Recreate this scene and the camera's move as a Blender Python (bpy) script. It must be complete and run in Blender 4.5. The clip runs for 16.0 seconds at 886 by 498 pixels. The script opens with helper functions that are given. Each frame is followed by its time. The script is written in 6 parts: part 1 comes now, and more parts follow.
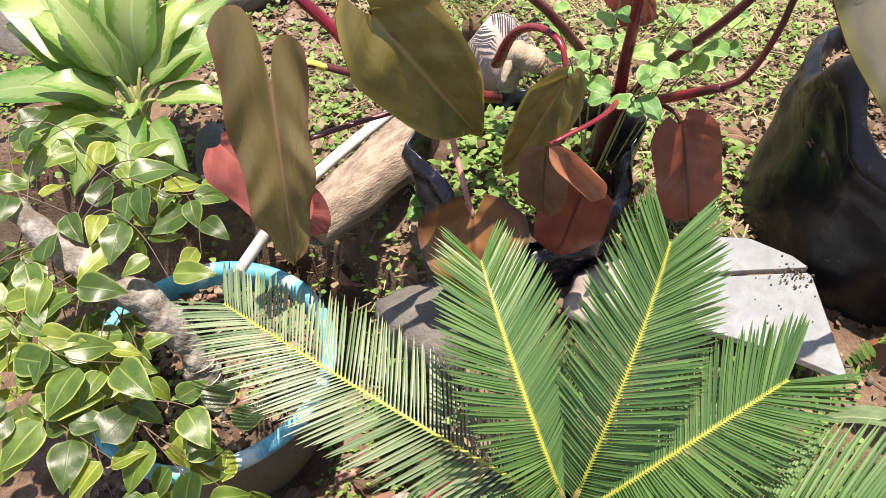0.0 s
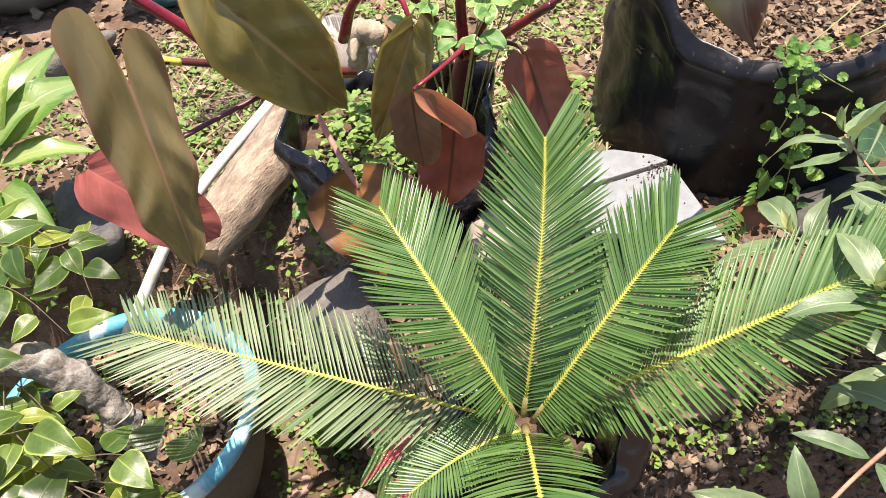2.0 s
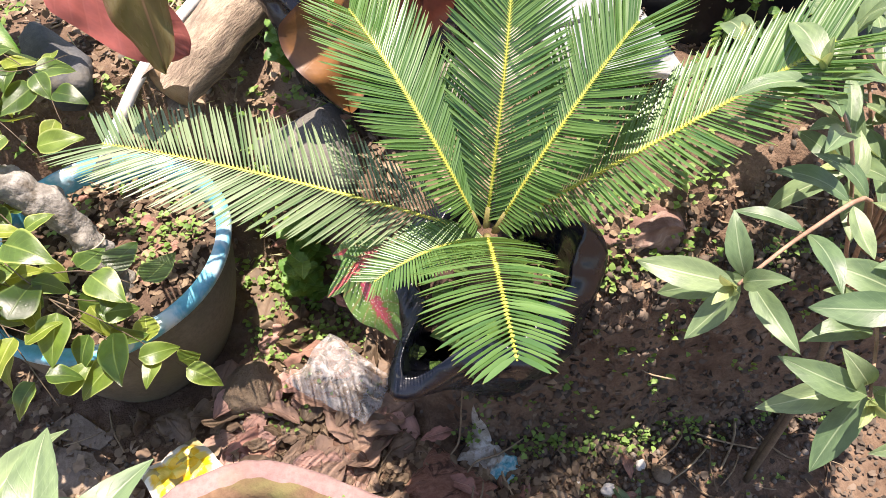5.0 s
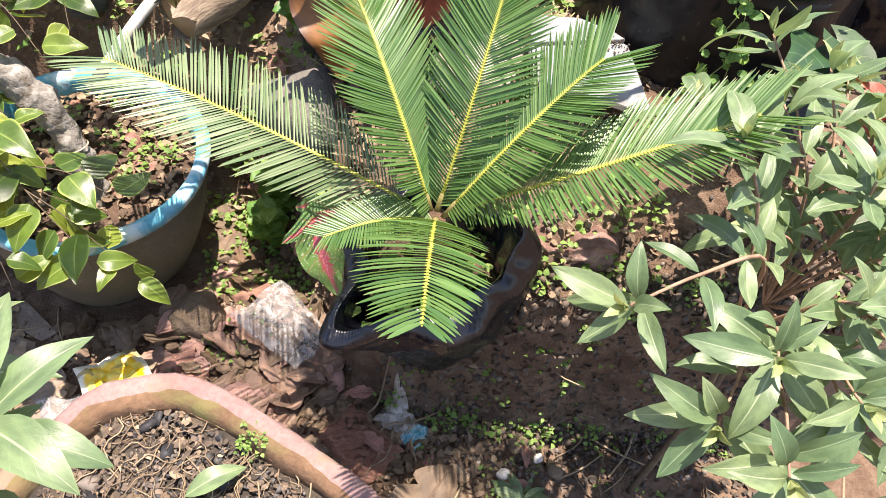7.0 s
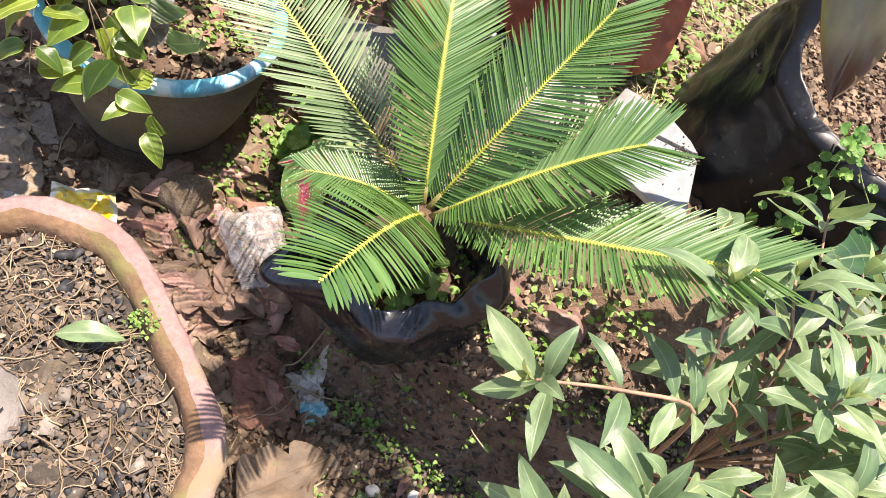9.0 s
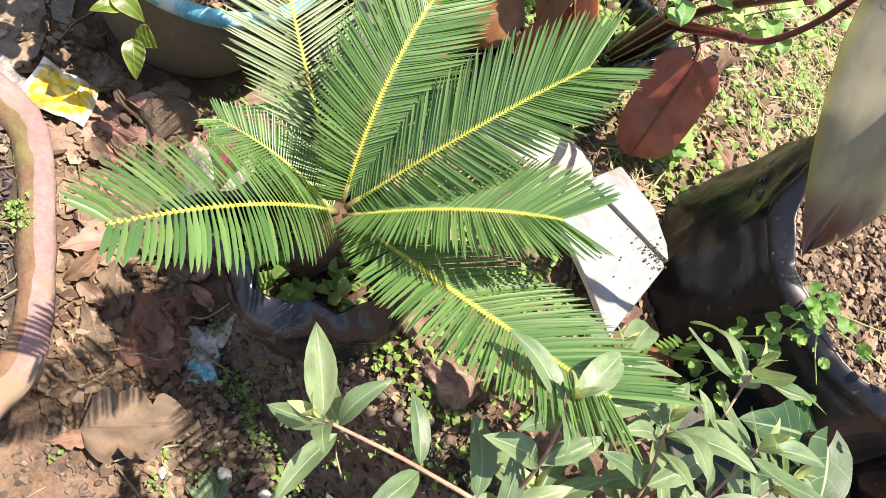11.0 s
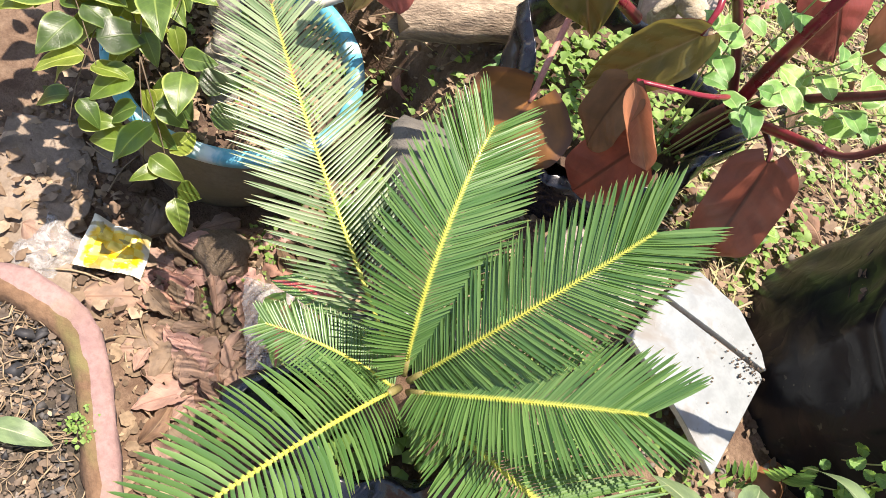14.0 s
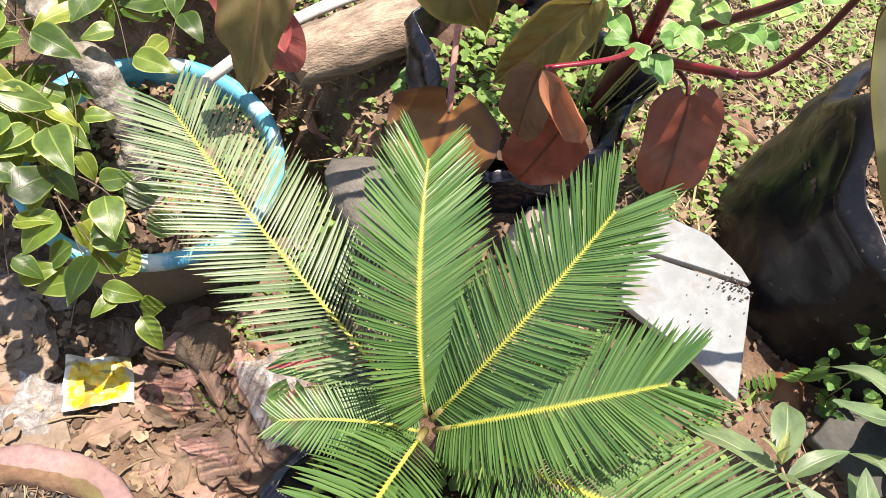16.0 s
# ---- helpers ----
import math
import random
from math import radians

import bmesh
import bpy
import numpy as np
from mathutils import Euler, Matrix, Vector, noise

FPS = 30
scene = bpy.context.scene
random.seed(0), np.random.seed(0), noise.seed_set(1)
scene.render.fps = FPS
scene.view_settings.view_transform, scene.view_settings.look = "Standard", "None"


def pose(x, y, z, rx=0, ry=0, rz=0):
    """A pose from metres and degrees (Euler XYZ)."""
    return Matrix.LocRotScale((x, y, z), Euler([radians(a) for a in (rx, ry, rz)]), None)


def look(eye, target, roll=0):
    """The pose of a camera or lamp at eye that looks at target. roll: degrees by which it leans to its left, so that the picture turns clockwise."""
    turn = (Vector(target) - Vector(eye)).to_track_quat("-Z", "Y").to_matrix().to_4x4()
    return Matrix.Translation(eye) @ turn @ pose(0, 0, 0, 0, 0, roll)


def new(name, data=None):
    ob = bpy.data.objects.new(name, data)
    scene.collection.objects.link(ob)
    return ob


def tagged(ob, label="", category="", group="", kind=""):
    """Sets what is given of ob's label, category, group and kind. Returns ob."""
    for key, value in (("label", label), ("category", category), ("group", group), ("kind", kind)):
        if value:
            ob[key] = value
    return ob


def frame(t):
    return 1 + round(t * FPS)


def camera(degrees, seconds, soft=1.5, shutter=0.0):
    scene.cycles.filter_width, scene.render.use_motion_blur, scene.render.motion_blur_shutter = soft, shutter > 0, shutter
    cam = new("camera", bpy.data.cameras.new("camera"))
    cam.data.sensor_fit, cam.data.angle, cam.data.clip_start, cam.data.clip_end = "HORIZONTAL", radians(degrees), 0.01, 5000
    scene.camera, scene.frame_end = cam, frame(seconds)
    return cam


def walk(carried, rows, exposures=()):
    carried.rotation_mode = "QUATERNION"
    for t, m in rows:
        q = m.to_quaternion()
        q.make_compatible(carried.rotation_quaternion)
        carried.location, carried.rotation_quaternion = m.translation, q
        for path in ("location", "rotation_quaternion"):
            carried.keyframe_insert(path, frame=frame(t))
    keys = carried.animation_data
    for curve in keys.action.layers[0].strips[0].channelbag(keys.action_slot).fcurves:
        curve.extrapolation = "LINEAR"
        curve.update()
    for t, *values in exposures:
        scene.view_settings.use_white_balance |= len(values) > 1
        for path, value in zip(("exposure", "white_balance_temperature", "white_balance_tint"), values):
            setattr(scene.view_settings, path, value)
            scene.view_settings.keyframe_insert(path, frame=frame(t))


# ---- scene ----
cam = camera(62.5, 16.0, soft=0.8)
PATH = [
    (0, (0.035, -0.014, 1.614), (-0.022, 1.307, 0.113), -1.1),
    (0.5, (-0.007, -0.033, 1.608), (0.017, 1.335, 0.149), -1.7),
    (1, (-0.036, -0.052, 1.606), (0.098, 1.382, 0.218), -1.9),
    (1.5, (-0.013, -0.092, 1.577), (0.193, 1.293, 0.148), -5.6),
    (2, (-0.005, -0.121, 1.557), (0.265, 1.233, 0.11), -5.8),
    (2.5, (-0.015, -0.152, 1.547), (0.26, 1.178, 0.078), -6.7),
    (3, (-0.023, -0.18, 1.524), (0.252, 1.126, 0.035), -6.0),
    (3.5, (-0.026, -0.189, 1.501), (0.247, 1.088, -0.013), -5.5),
    (4, (-0.034, -0.204, 1.489), (0.25, 1.052, -0.042), -4.4),
    (4.5, (-0.034, -0.238, 1.474), (0.246, 0.996, -0.075), -3.3),
    (4.7, (-0.036, -0.25, 1.471), (0.25, 0.967, -0.09), -3.1),
    (6.8, (-0.015, -0.317, 1.524), (0.301, 0.812, -0.096), 7.8),
    (7, (-0.009, -0.334, 1.548), (0.339, 0.808, -0.057), 12.3),
    (7.5, (0.029, -0.345, 1.564), (0.41, 0.788, -0.039), 22.5),
    (8, (0.045, -0.338, 1.555), (0.391, 0.805, -0.05), 25.4),
    (8.2, (0.052, -0.341, 1.547), (0.408, 0.825, -0.039), 29.5),
    (10.3, (0.245, -0.241, 1.513), (0.332, 0.929, -0.106), 43.7),
    (10.5, (0.263, -0.22, 1.527), (0.346, 0.955, -0.089), 45.8),
    (11, (0.279, -0.175, 1.538), (0.36, 0.986, -0.089), 51.7),
    (11.5, (0.277, -0.147, 1.546), (0.325, 0.997, -0.094), 53.1),
    (12, (0.26, -0.118, 1.555), (0.263, 1.034, -0.08), 51.8),
    (12.5, (0.242, -0.097, 1.552), (0.216, 1.078, -0.066), 50.9),
    (13, (0.215, -0.07, 1.548), (0.187, 1.101, -0.072), 49.3),
    (13.5, (0.175, -0.03, 1.551), (0.146, 1.119, -0.085), 45.0),
    (14, (0.14, -0.004, 1.564), (0.066, 1.063, -0.126), 37.8),
    (14.5, (0.11, 0.022, 1.559), (0.06, 1.052, -0.155), 34.9),
    (15, (0.097, 0.028, 1.562), (0.096, 1.068, -0.146), 32.7),
    (15.5, (0.094, 0.033, 1.579), (0.111, 1.107, -0.108), 27.6),
    (16, (0.095, 0.033, 1.597), (0.136, 1.115, -0.085), 23.3),
]
walk(cam, [(t, look(eye, target, roll)) for t, eye, target, roll in PATH], [(0, 1.20, 7050, 21), (3.5, 1.43, 7050, 22), (7, 1.54, 7000, 20), (11, 1.52, 7050, 19), (14.5, 1.36, 7050, 18), (16, 1.32, 7050, 19)])

# ---- world, sun ----
SUN_EL, SUN_AZ = radians(83), radians(28)     # azimuth from +y towards +x
world = bpy.data.worlds.new("world")
scene.world = world
world.use_nodes = True
wn = world.node_tree.nodes
sky = wn.new("ShaderNodeTexSky")
sky.sky_type, sky.sun_disc = 'NISHITA', False
sky.sun_elevation, sky.sun_rotation = SUN_EL, SUN_AZ
wn["Background"].inputs[1].default_value = 0.110
world.node_tree.links.new(sky.outputs[0], wn["Background"].inputs[0])
sun = new("sun", bpy.data.lights.new("sun", 'SUN'))
sun.data.energy, sun.data.angle, sun.data.color = 4.6, radians(0.55), (1.0, 0.95, 0.86)
SUN_DIR = Vector((math.cos(SUN_EL) * math.sin(SUN_AZ), math.cos(SUN_EL) * math.cos(SUN_AZ), math.sin(SUN_EL)))
sun.matrix_basis = look(SUN_DIR * 20, (0, 0, 0))


# ---- materials ----
class Net:
    """A small builder of node trees."""

    def __init__(self, name):
        self.m = bpy.data.materials.new(name)
        self.m.use_nodes = True
        self.t = self.m.node_tree
        self.t.nodes.clear()
        self.out = self.t.nodes.new("ShaderNodeOutputMaterial")

    def n(self, kind, sets=(), **links):
        node = self.t.nodes.new("ShaderNode" + kind)
        for k, v in sets:
            if isinstance(k, str) and k in ("operation", "blend_type", "data_type", "feature", "interpolation_type", "noise_dimensions"):
                if k == "operation": node.operation = v
                elif k == "blend_type": node.blend_type = v
                elif k == "data_type": node.data_type = v
                elif k == "feature": node.feature = v
                elif k == "interpolation_type": node.interpolation_type = v
            else:
                node.inputs[k].default_value = v
        return node

    def link(self, a, b):
        self.t.links.new(a, b)

    def math(self, op, a, b=None, c=None, clamp=False):
        node = self.t.nodes.new("ShaderNodeMath")
        node.operation, node.use_clamp = op, clamp
        for i, v in enumerate((a, b, c)):
            if v is None: continue
            if isinstance(v, (int, float)): node.inputs[i].default_value = v
            else: self.link(v, node.inputs[i])
        return node.outputs[0]

    def step(self, v, lo, hi):
        node = self.t.nodes.new("ShaderNodeMapRange")
        node.interpolation_type = 'SMOOTHSTEP'
        self.link(v, node.inputs[0])
        node.inputs[1].default_value, node.inputs[2].default_value = lo, hi
        return node.outputs[0]

    def mix(self, f, a, b, blend='MIX'):
        node = self.t.nodes.new("ShaderNodeMix")
        node.data_type, node.blend_type = 'RGBA', blend
        for i, v in ((0, f), (6, a), (7, b)):
            if isinstance(v, (int, float)): node.inputs[i].default_value = v
            elif isinstance(v, tuple): node.inputs[i].default_value = (*v[:3], 1)
            else: self.link(v, node.inputs[i])
        return node.outputs[2]

    def noise(self, vec, scale, detail=4, rough=0.6, dist=0.0):
        node = self.n("TexNoise", [("Scale", scale), ("Detail", detail), ("Roughness", rough), ("Distortion", dist)])
        if vec is not None: self.link(vec, node.inputs["Vector"])
        return node.outputs[0]

    def coords(self, which="Object"):
        return self.t.nodes.new("ShaderNodeTexCoord").outputs[which]

    def world_pos(self):
        return self.t.nodes.new("ShaderNodeNewGeometry").outputs["Position"]

    def rand(self):
        return self.t.nodes.new("ShaderNodeObjectInfo").outputs["Random"]

    def island(self):
        return self.t.nodes.new("ShaderNodeNewGeometry").outputs["Random Per Island"]

    def bump(self, h, strength, dist=0.01):
        node = self.n("Bump", [("Strength", strength), ("Distance", dist)])
        self.link(h, node.inputs["Height"])
        return node.outputs[0]

    def surface(self, color, rough=0.6, normal=None, metal=0.0, spec=0.5, trans=None, trans_f=0.0, sheen=0.0, coat=0.0):
        p = self.n("BsdfPrincipled", [("Metallic", metal), ("Specular IOR Level", spec), ("Coat Weight", coat)])
        if isinstance(color, tuple): p.inputs["Base Color"].default_value = (*color[:3], 1)
        else: self.link(color, p.inputs["Base Color"])
        if isinstance(rough, (int, float)): p.inputs["Roughness"].default_value = rough
        else: self.link(rough, p.inputs["Roughness"])
        if normal is not None: self.link(normal, p.inputs["Normal"])
        last = p.outputs[0]
        if trans is not None:
            t = self.n("BsdfTranslucent")
            if isinstance(trans, tuple): t.inputs[0].default_value = (*trans[:3], 1)
            else: self.link(trans, t.inputs[0])
            mx = self.n("MixShader", [(0, trans_f)])
            self.link(last, mx.inputs[1])
            self.link(t.outputs[0], mx.inputs[2])
            last = mx.outputs[0]
        self.link(last, self.out.inputs[0])
        return self.m


def vary(net, col, r, lo=0.75, hi=1.25):
    """col made lighter or darker by the random value r."""
    v = net.math('MULTIPLY_ADD', r, hi - lo, lo)
    hsv = net.n("HueSaturation")
    net.link(v, hsv.inputs["Value"])
    h = net.math('MULTIPLY_ADD', r, -0.05, 0.525)
    net.link(h, hsv.inputs["Hue"])
    if isinstance(col, tuple): hsv.inputs["Color"].default_value = (*col, 1)
    else: net.link(col, hsv.inputs["Color"])
    return hsv.outputs[0]


def mottled(name, a, b, scale, rough=0.8, bump=0.4, c=None, cscale=None, fine=None, dist=0.004, spec=0.4, stretch=(1, 1, 1), coords="Object", random=0.0, metal=0.0, turn=0.0):
    """A surface of two mixed colours with grain, stains of a third, and fine relief."""
    k = Net(name)
    vec = k.coords(coords) if coords != "World" else k.world_pos()
    if stretch != (1, 1, 1):
        if turn:
            rt = k.n("Mapping", [("Rotation", (0, 0, -turn))])
            k.link(vec, rt.inputs[0])
            vec = rt.outputs[0]
        mp = k.n("Mapping", [("Scale", stretch)])
        k.link(vec, mp.inputs[0])
        vec = mp.outputs[0]
    n1 = k.noise(vec, scale, 5, 0.65)
    col = k.mix(k.step(n1, 0.32, 0.68), a, b)
    n3 = k.noise(vec, fine or scale * 9, 3, 0.7)
    col = k.mix(k.math('MULTIPLY', k.step(n3, 0.3, 0.75), 0.45), col, tuple(x * 0.55 for x in a))
    if c is not None:
        n2 = k.noise(vec, cscale or scale * 0.35, 4, 0.6, 0.6)
        col = k.mix(k.step(n2, 0.5, 0.68), col, c)
    if random: col = vary(k, col, k.rand(), 1 - random, 1 + random)
    h = k.math('ADD', k.math('MULTIPLY', n3, 0.5), n1)
    r = k.math('MULTIPLY_ADD', n1, 0.25, rough - 0.12)
    return k.surface(col, r, k.bump(h, bump, dist), spec=spec, metal=metal)


def leaf_mat(name, base, vein, trans, tf=0.3, rough=0.38, centre=None, edge=None, veins=9, vein_w=0.12, specks=None, spots=None, lo=0.7, hi=1.3, spec=0.45, cw=(0.25, 0.7), relief=0.35, vs=0.4, tip=None):
    """A leaf: uv x runs along the midrib, y across. centre: a colour along the middle; specks: fine pale specks; spots: brown blemishes."""
    k = Net(name)
    uv = k.coords("UV")
    sep = k.n("SeparateXYZ")
    k.link(uv, sep.inputs[0])
    a, b = sep.outputs[0], sep.outputs[1]
    t = k.math('MULTIPLY', k.math('ABSOLUTE', k.math('SUBTRACT', b, 0.5)), 2.0)
    rnd = k.rand()
    shift = k.n("CombineXYZ")
    for i in range(3): k.link(k.math('MULTIPLY', rnd, 9.0 + i), shift.inputs[i])
    add = k.n("VectorMath")
    add.operation = 'ADD'
    k.link(uv, add.inputs[0]); k.link(shift.outputs[0], add.inputs[1])
    n1 = k.noise(add.outputs[0], 3.0, 4, 0.6)
    n2 = k.noise(add.outputs[0], 28.0, 3, 0.6)
    col = k.mix(k.step(n1, 0.3, 0.7), (base[0] * 0.70, base[1] * 0.74, base[2] * 0.8), tuple(min(1, x * 1.24) for x in base))
    if centre is not None:
        tt = k.math('MULTIPLY_ADD', k.math('SUBTRACT', n2, 0.5), 0.55, t)
        tt = k.math('MULTIPLY_ADD', k.math('SUBTRACT', n1, 0.5), 0.5, tt)
        st = k.n("CombineXYZ")
        k.link(k.math('MULTIPLY', k.math('SUBTRACT', a, k.math('MULTIPLY', t, 0.22)), 22.0), st.inputs[0])
        k.link(k.math('MULTIPLY', b, 2.5), st.inputs[1]); k.link(k.math('MULTIPLY', rnd, 50.0), st.inputs[2])
        tt = k.math('MULTIPLY_ADD', k.math('SUBTRACT', k.noise(st.outputs[0], 1.5, 3, 0.7), 0.5), 0.7, tt)
        col = k.mix(k.math('SUBTRACT', 1.0, k.step(tt, *cw)), col, centre)
    if edge is not None: col = k.mix(k.step(t, 0.82, 0.98), col, edge)
    if tip is not None: col = k.mix(k.step(k.math('MULTIPLY_ADD', n1, 0.3, a), 0.78, 1.0), col, tip)
    lat = k.math('FRACT', k.math('MULTIPLY', k.math('SUBTRACT', a, k.math('MULTIPLY', t, 0.22)), float(veins)))
    lat = k.math('SUBTRACT', 1.0, k.step(k.math('ABSOLUTE', k.math('SUBTRACT', lat, 0.5)), 0.0, vein_w))
    lat = k.math('MULTIPLY', lat, vs)
    mid = k.math('SUBTRACT', 1.0, k.step(t, 0.015, 0.075))
    vm = k.math('MAXIMUM', lat, mid)
    col = k.mix(k.math('MULTIPLY', vm, 0.75), col, vein)
    if specks is not None:
        vo = k.n("TexVoronoi", [("Scale", 26.0)])
        k.link(add.outputs[0], vo.inputs["Vector"])
        col = k.mix(k.math('SUBTRACT', 1.0, k.step(vo.outputs[0], 0.16, 0.3)), col, specks)
    if spots is not None:
        n3 = k.noise(add.outputs[0], 6.5, 3, 0.5)
        col = k.mix(k.step(n3, 0.66, 0.71), col, spots)
    col = vary(k, col, rnd, lo, hi)
    h = k.math('MULTIPLY_ADD', n2, 0.3, k.math('MULTIPLY', vm, -0.6))
    h = k.math('MULTIPLY_ADD', n1, 1.2, h)
    tcol = k.mix(0.5, col, trans)
    return k.surface(col, k.math('MULTIPLY_ADD', n1, 0.2, rough - 0.1), k.bump(h, relief, 0.002), spec=spec, trans=tcol, trans_f=tf)


M = {}
M["soil"] = mottled("soil", (0.10, 0.062, 0.042), (0.21, 0.145, 0.10), 14, 0.95, 0.9, c=(0.21, 0.155, 0.11), cscale=3.2, fine=150, dist=0.012, spec=0.15, coords="World")
M["potting"] = mottled("potting_soil", (0.05, 0.033, 0.024), (0.13, 0.085, 0.06), 25, 0.95, 1.0, fine=170, dist=0.008, spec=0.2, coords="World")
M["cement"] = mottled("dark_cement", (0.095, 0.088, 0.062), (0.15, 0.135, 0.095), 7, 0.7, 0.45, c=(0.10, 0.098, 0.06), fine=90, spec=0.3)
M["bluepaint"] = mottled("blue_paint", (0.075, 0.34, 0.47), (0.12, 0.45, 0.58), 9, 0.5, 0.4, c=(0.5, 0.62, 0.66), cscale=11, fine=60)
M["pinkwash"] = mottled("pink_washed_cement", (0.21, 0.125, 0.115), (0.29, 0.19, 0.17), 11, 0.9, 0.9, c=(0.20, 0.15, 0.095), cscale=6, fine=110)
M["innerclay"] = mottled("bare_brown_clay", (0.12, 0.065, 0.035), (0.20, 0.12, 0.07), 12, 0.95, 0.9, c=(0.15, 0.14, 0.05), cscale=5, fine=110)
M["redclay"] = mottled("mossy_red_clay", (0.25, 0.12, 0.075), (0.32, 0.19, 0.12), 9, 0.9, 0.5, c=(0.17, 0.16, 0.06), cscale=4, fine=90)
M["brick"] = mottled("rough_brick", (0.13, 0.07, 0.052), (0.27, 0.175, 0.14), 30, 0.95, 1.0, c=(0.30, 0.22, 0.18), cscale=18, fine=120, dist=0.006)
M["rock"] = mottled("grey_rock", (0.12, 0.108, 0.095), (0.21, 0.19, 0.165), 11, 0.9, 0.9, c=(0.10, 0.085, 0.06), fine=90, dist=0.008, random=0.2)
M["brownrock"] = mottled("earthy_rock", (0.16, 0.115, 0.075), (0.25, 0.19, 0.13), 14, 0.95, 1.0, c=(0.11, 0.09, 0.045), fine=110, dist=0.008)
M["bark"] = mottled("pale_bark", (0.14, 0.125, 0.105), (0.36, 0.34, 0.30), 34, 0.9, 1.0, c=(0.12, 0.10, 0.075), cscale=18, fine=130, dist=0.006)
M["slate"] = mottled("dark_blue_grey_stone", (0.055, 0.058, 0.062), (0.105, 0.105, 0.105), 12, 0.8, 0.8, c=(0.13, 0.12, 0.10), cscale=9, fine=90, dist=0.006)
M["log"] = mottled("weathered_log", (0.17, 0.125, 0.088), (0.44, 0.35, 0.25), 13, 0.85, 1.0, c=(0.10, 0.08, 0.064), cscale=6, fine=90, dist=0.009, stretch=(1, 3, 3), turn=0.86)
M["logend"] = mottled("log_end", (0.30, 0.19, 0.10), (0.42, 0.29, 0.17), 20, 0.9, 0.5)
M["pvc"] = mottled("dirty_white_pipe", (0.62, 0.60, 0.55), (0.72, 0.70, 0.66), 9, 0.45, 0.1, c=(0.42, 0.38, 0.30), cscale=12)
M["greyplastic"] = mottled("pale_grey_plastic", (0.20, 0.235, 0.235), (0.25, 0.285, 0.285), 7, 0.5, 0.15, c=(0.15, 0.165, 0.155), cscale=5)
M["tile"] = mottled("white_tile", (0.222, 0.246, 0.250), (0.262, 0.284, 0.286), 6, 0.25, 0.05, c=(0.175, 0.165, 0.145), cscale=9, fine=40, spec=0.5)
M["tileback"] = mottled("tile_body", (0.42, 0.38, 0.32), (0.52, 0.47, 0.40), 30, 0.9, 0.4)
M["twig"] = mottled("twig", (0.17, 0.12, 0.075), (0.30, 0.23, 0.15), 40, 0.9, 0.3, random=0.3)
M["straw"] = mottled("straw", (0.36, 0.30, 0.17), (0.50, 0.43, 0.26), 30, 0.9, 0.2)
M["rachis"] = mottled("yellow_rachis", (0.50, 0.46, 0.07), (0.60, 0.58, 0.12), 40, 0.45, 0.1, c=(0.40, 0.42, 0.06), cscale=15)
M["caudex"] = mottled("shaggy_brown_stem", (0.09, 0.05, 0.03), (0.19, 0.12, 0.07), 40, 0.95, 1.0, dist=0.008)
M["redstem"] = mottled("red_petiole", (0.13, 0.010, 0.020), (0.26, 0.022, 0.038), 14, 0.28, 0.15, c=(0.06, 0.014, 0.016), cscale=12)
M["darkstem"] = mottled("dark_petiole", (0.07, 0.018, 0.02), (0.13, 0.03, 0.03), 14, 0.35, 0.15)
M["pinkstem"] = mottled("pale_pink_petiole", (0.42, 0.17, 0.14), (0.52, 0.26, 0.20), 18, 0.4, 0.1)
M["greenstem"] = mottled("green_stem", (0.20, 0.26, 0.08), (0.32, 0.33, 0.13), 30, 0.5, 0.2)
M["shrubstem"] = mottled("tan_stem", (0.24, 0.14, 0.09), (0.38, 0.24, 0.16), 30, 0.7, 0.3)
M["sheath"] = mottled("pale_stub", (0.30, 0.25, 0.17), (0.46, 0.41, 0.31), 28, 0.9, 0.9, c=(0.20, 0.15, 0.10), cscale=16)


def plastic_mat(name, base, rough=0.28, fine=1.0, dusty=0.03, spec=0.5, relief=0.55):
    """Thin film: sharp creases at two sizes, dust and stuck crumbs of soil."""
    k = Net(name)
    v = k.coords("Object")
    n2 = k.noise(v, 120, 3, 0.7)
    n4 = k.noise(v, 6, 4, 0.7)
    crease = lambda scale, dist: k.math('ABSOLUTE', k.math('SUBTRACT', k.noise(v, scale, 2, 0.5, dist), 0.5))
    c1, c2 = crease(5 * fine, 0.3), crease(13 * fine, 0.4)
    dust = k.math('MULTIPLY', k.step(n4, 0.45, 0.75), k.step(n2, 0.35, 0.7))
    speck = k.step(k.noise(v, 75, 2, 0.5), 0.66, 0.72)
    col = k.mix(k.math('MULTIPLY', dust, dusty), base, (0.16, 0.15, 0.14))
    col = k.mix(k.math('MULTIPLY', k.math('MULTIPLY', speck, k.step(n4, 0.4, 0.6)), 0.5), col, (0.14, 0.125, 0.09))
    h = k.math('MULTIPLY_ADD', c2, 0.35, c1)
    h = k.math('MULTIPLY_ADD', n2, 0.02, h)
    return k.surface(col, k.math('MULTIPLY_ADD', dust, 0.3, rough), k.bump(h, relief, 0.03), spec=spec)


M["blackbag"] = plastic_mat("black_plastic", (0.0065, 0.0075, 0.0125), 0.27)
M["dustybag"] = plastic_mat("dusty_black_plastic", (0.0065, 0.007, 0.0095), 0.33, 1.5, 0.03, 0.30, 0.35)

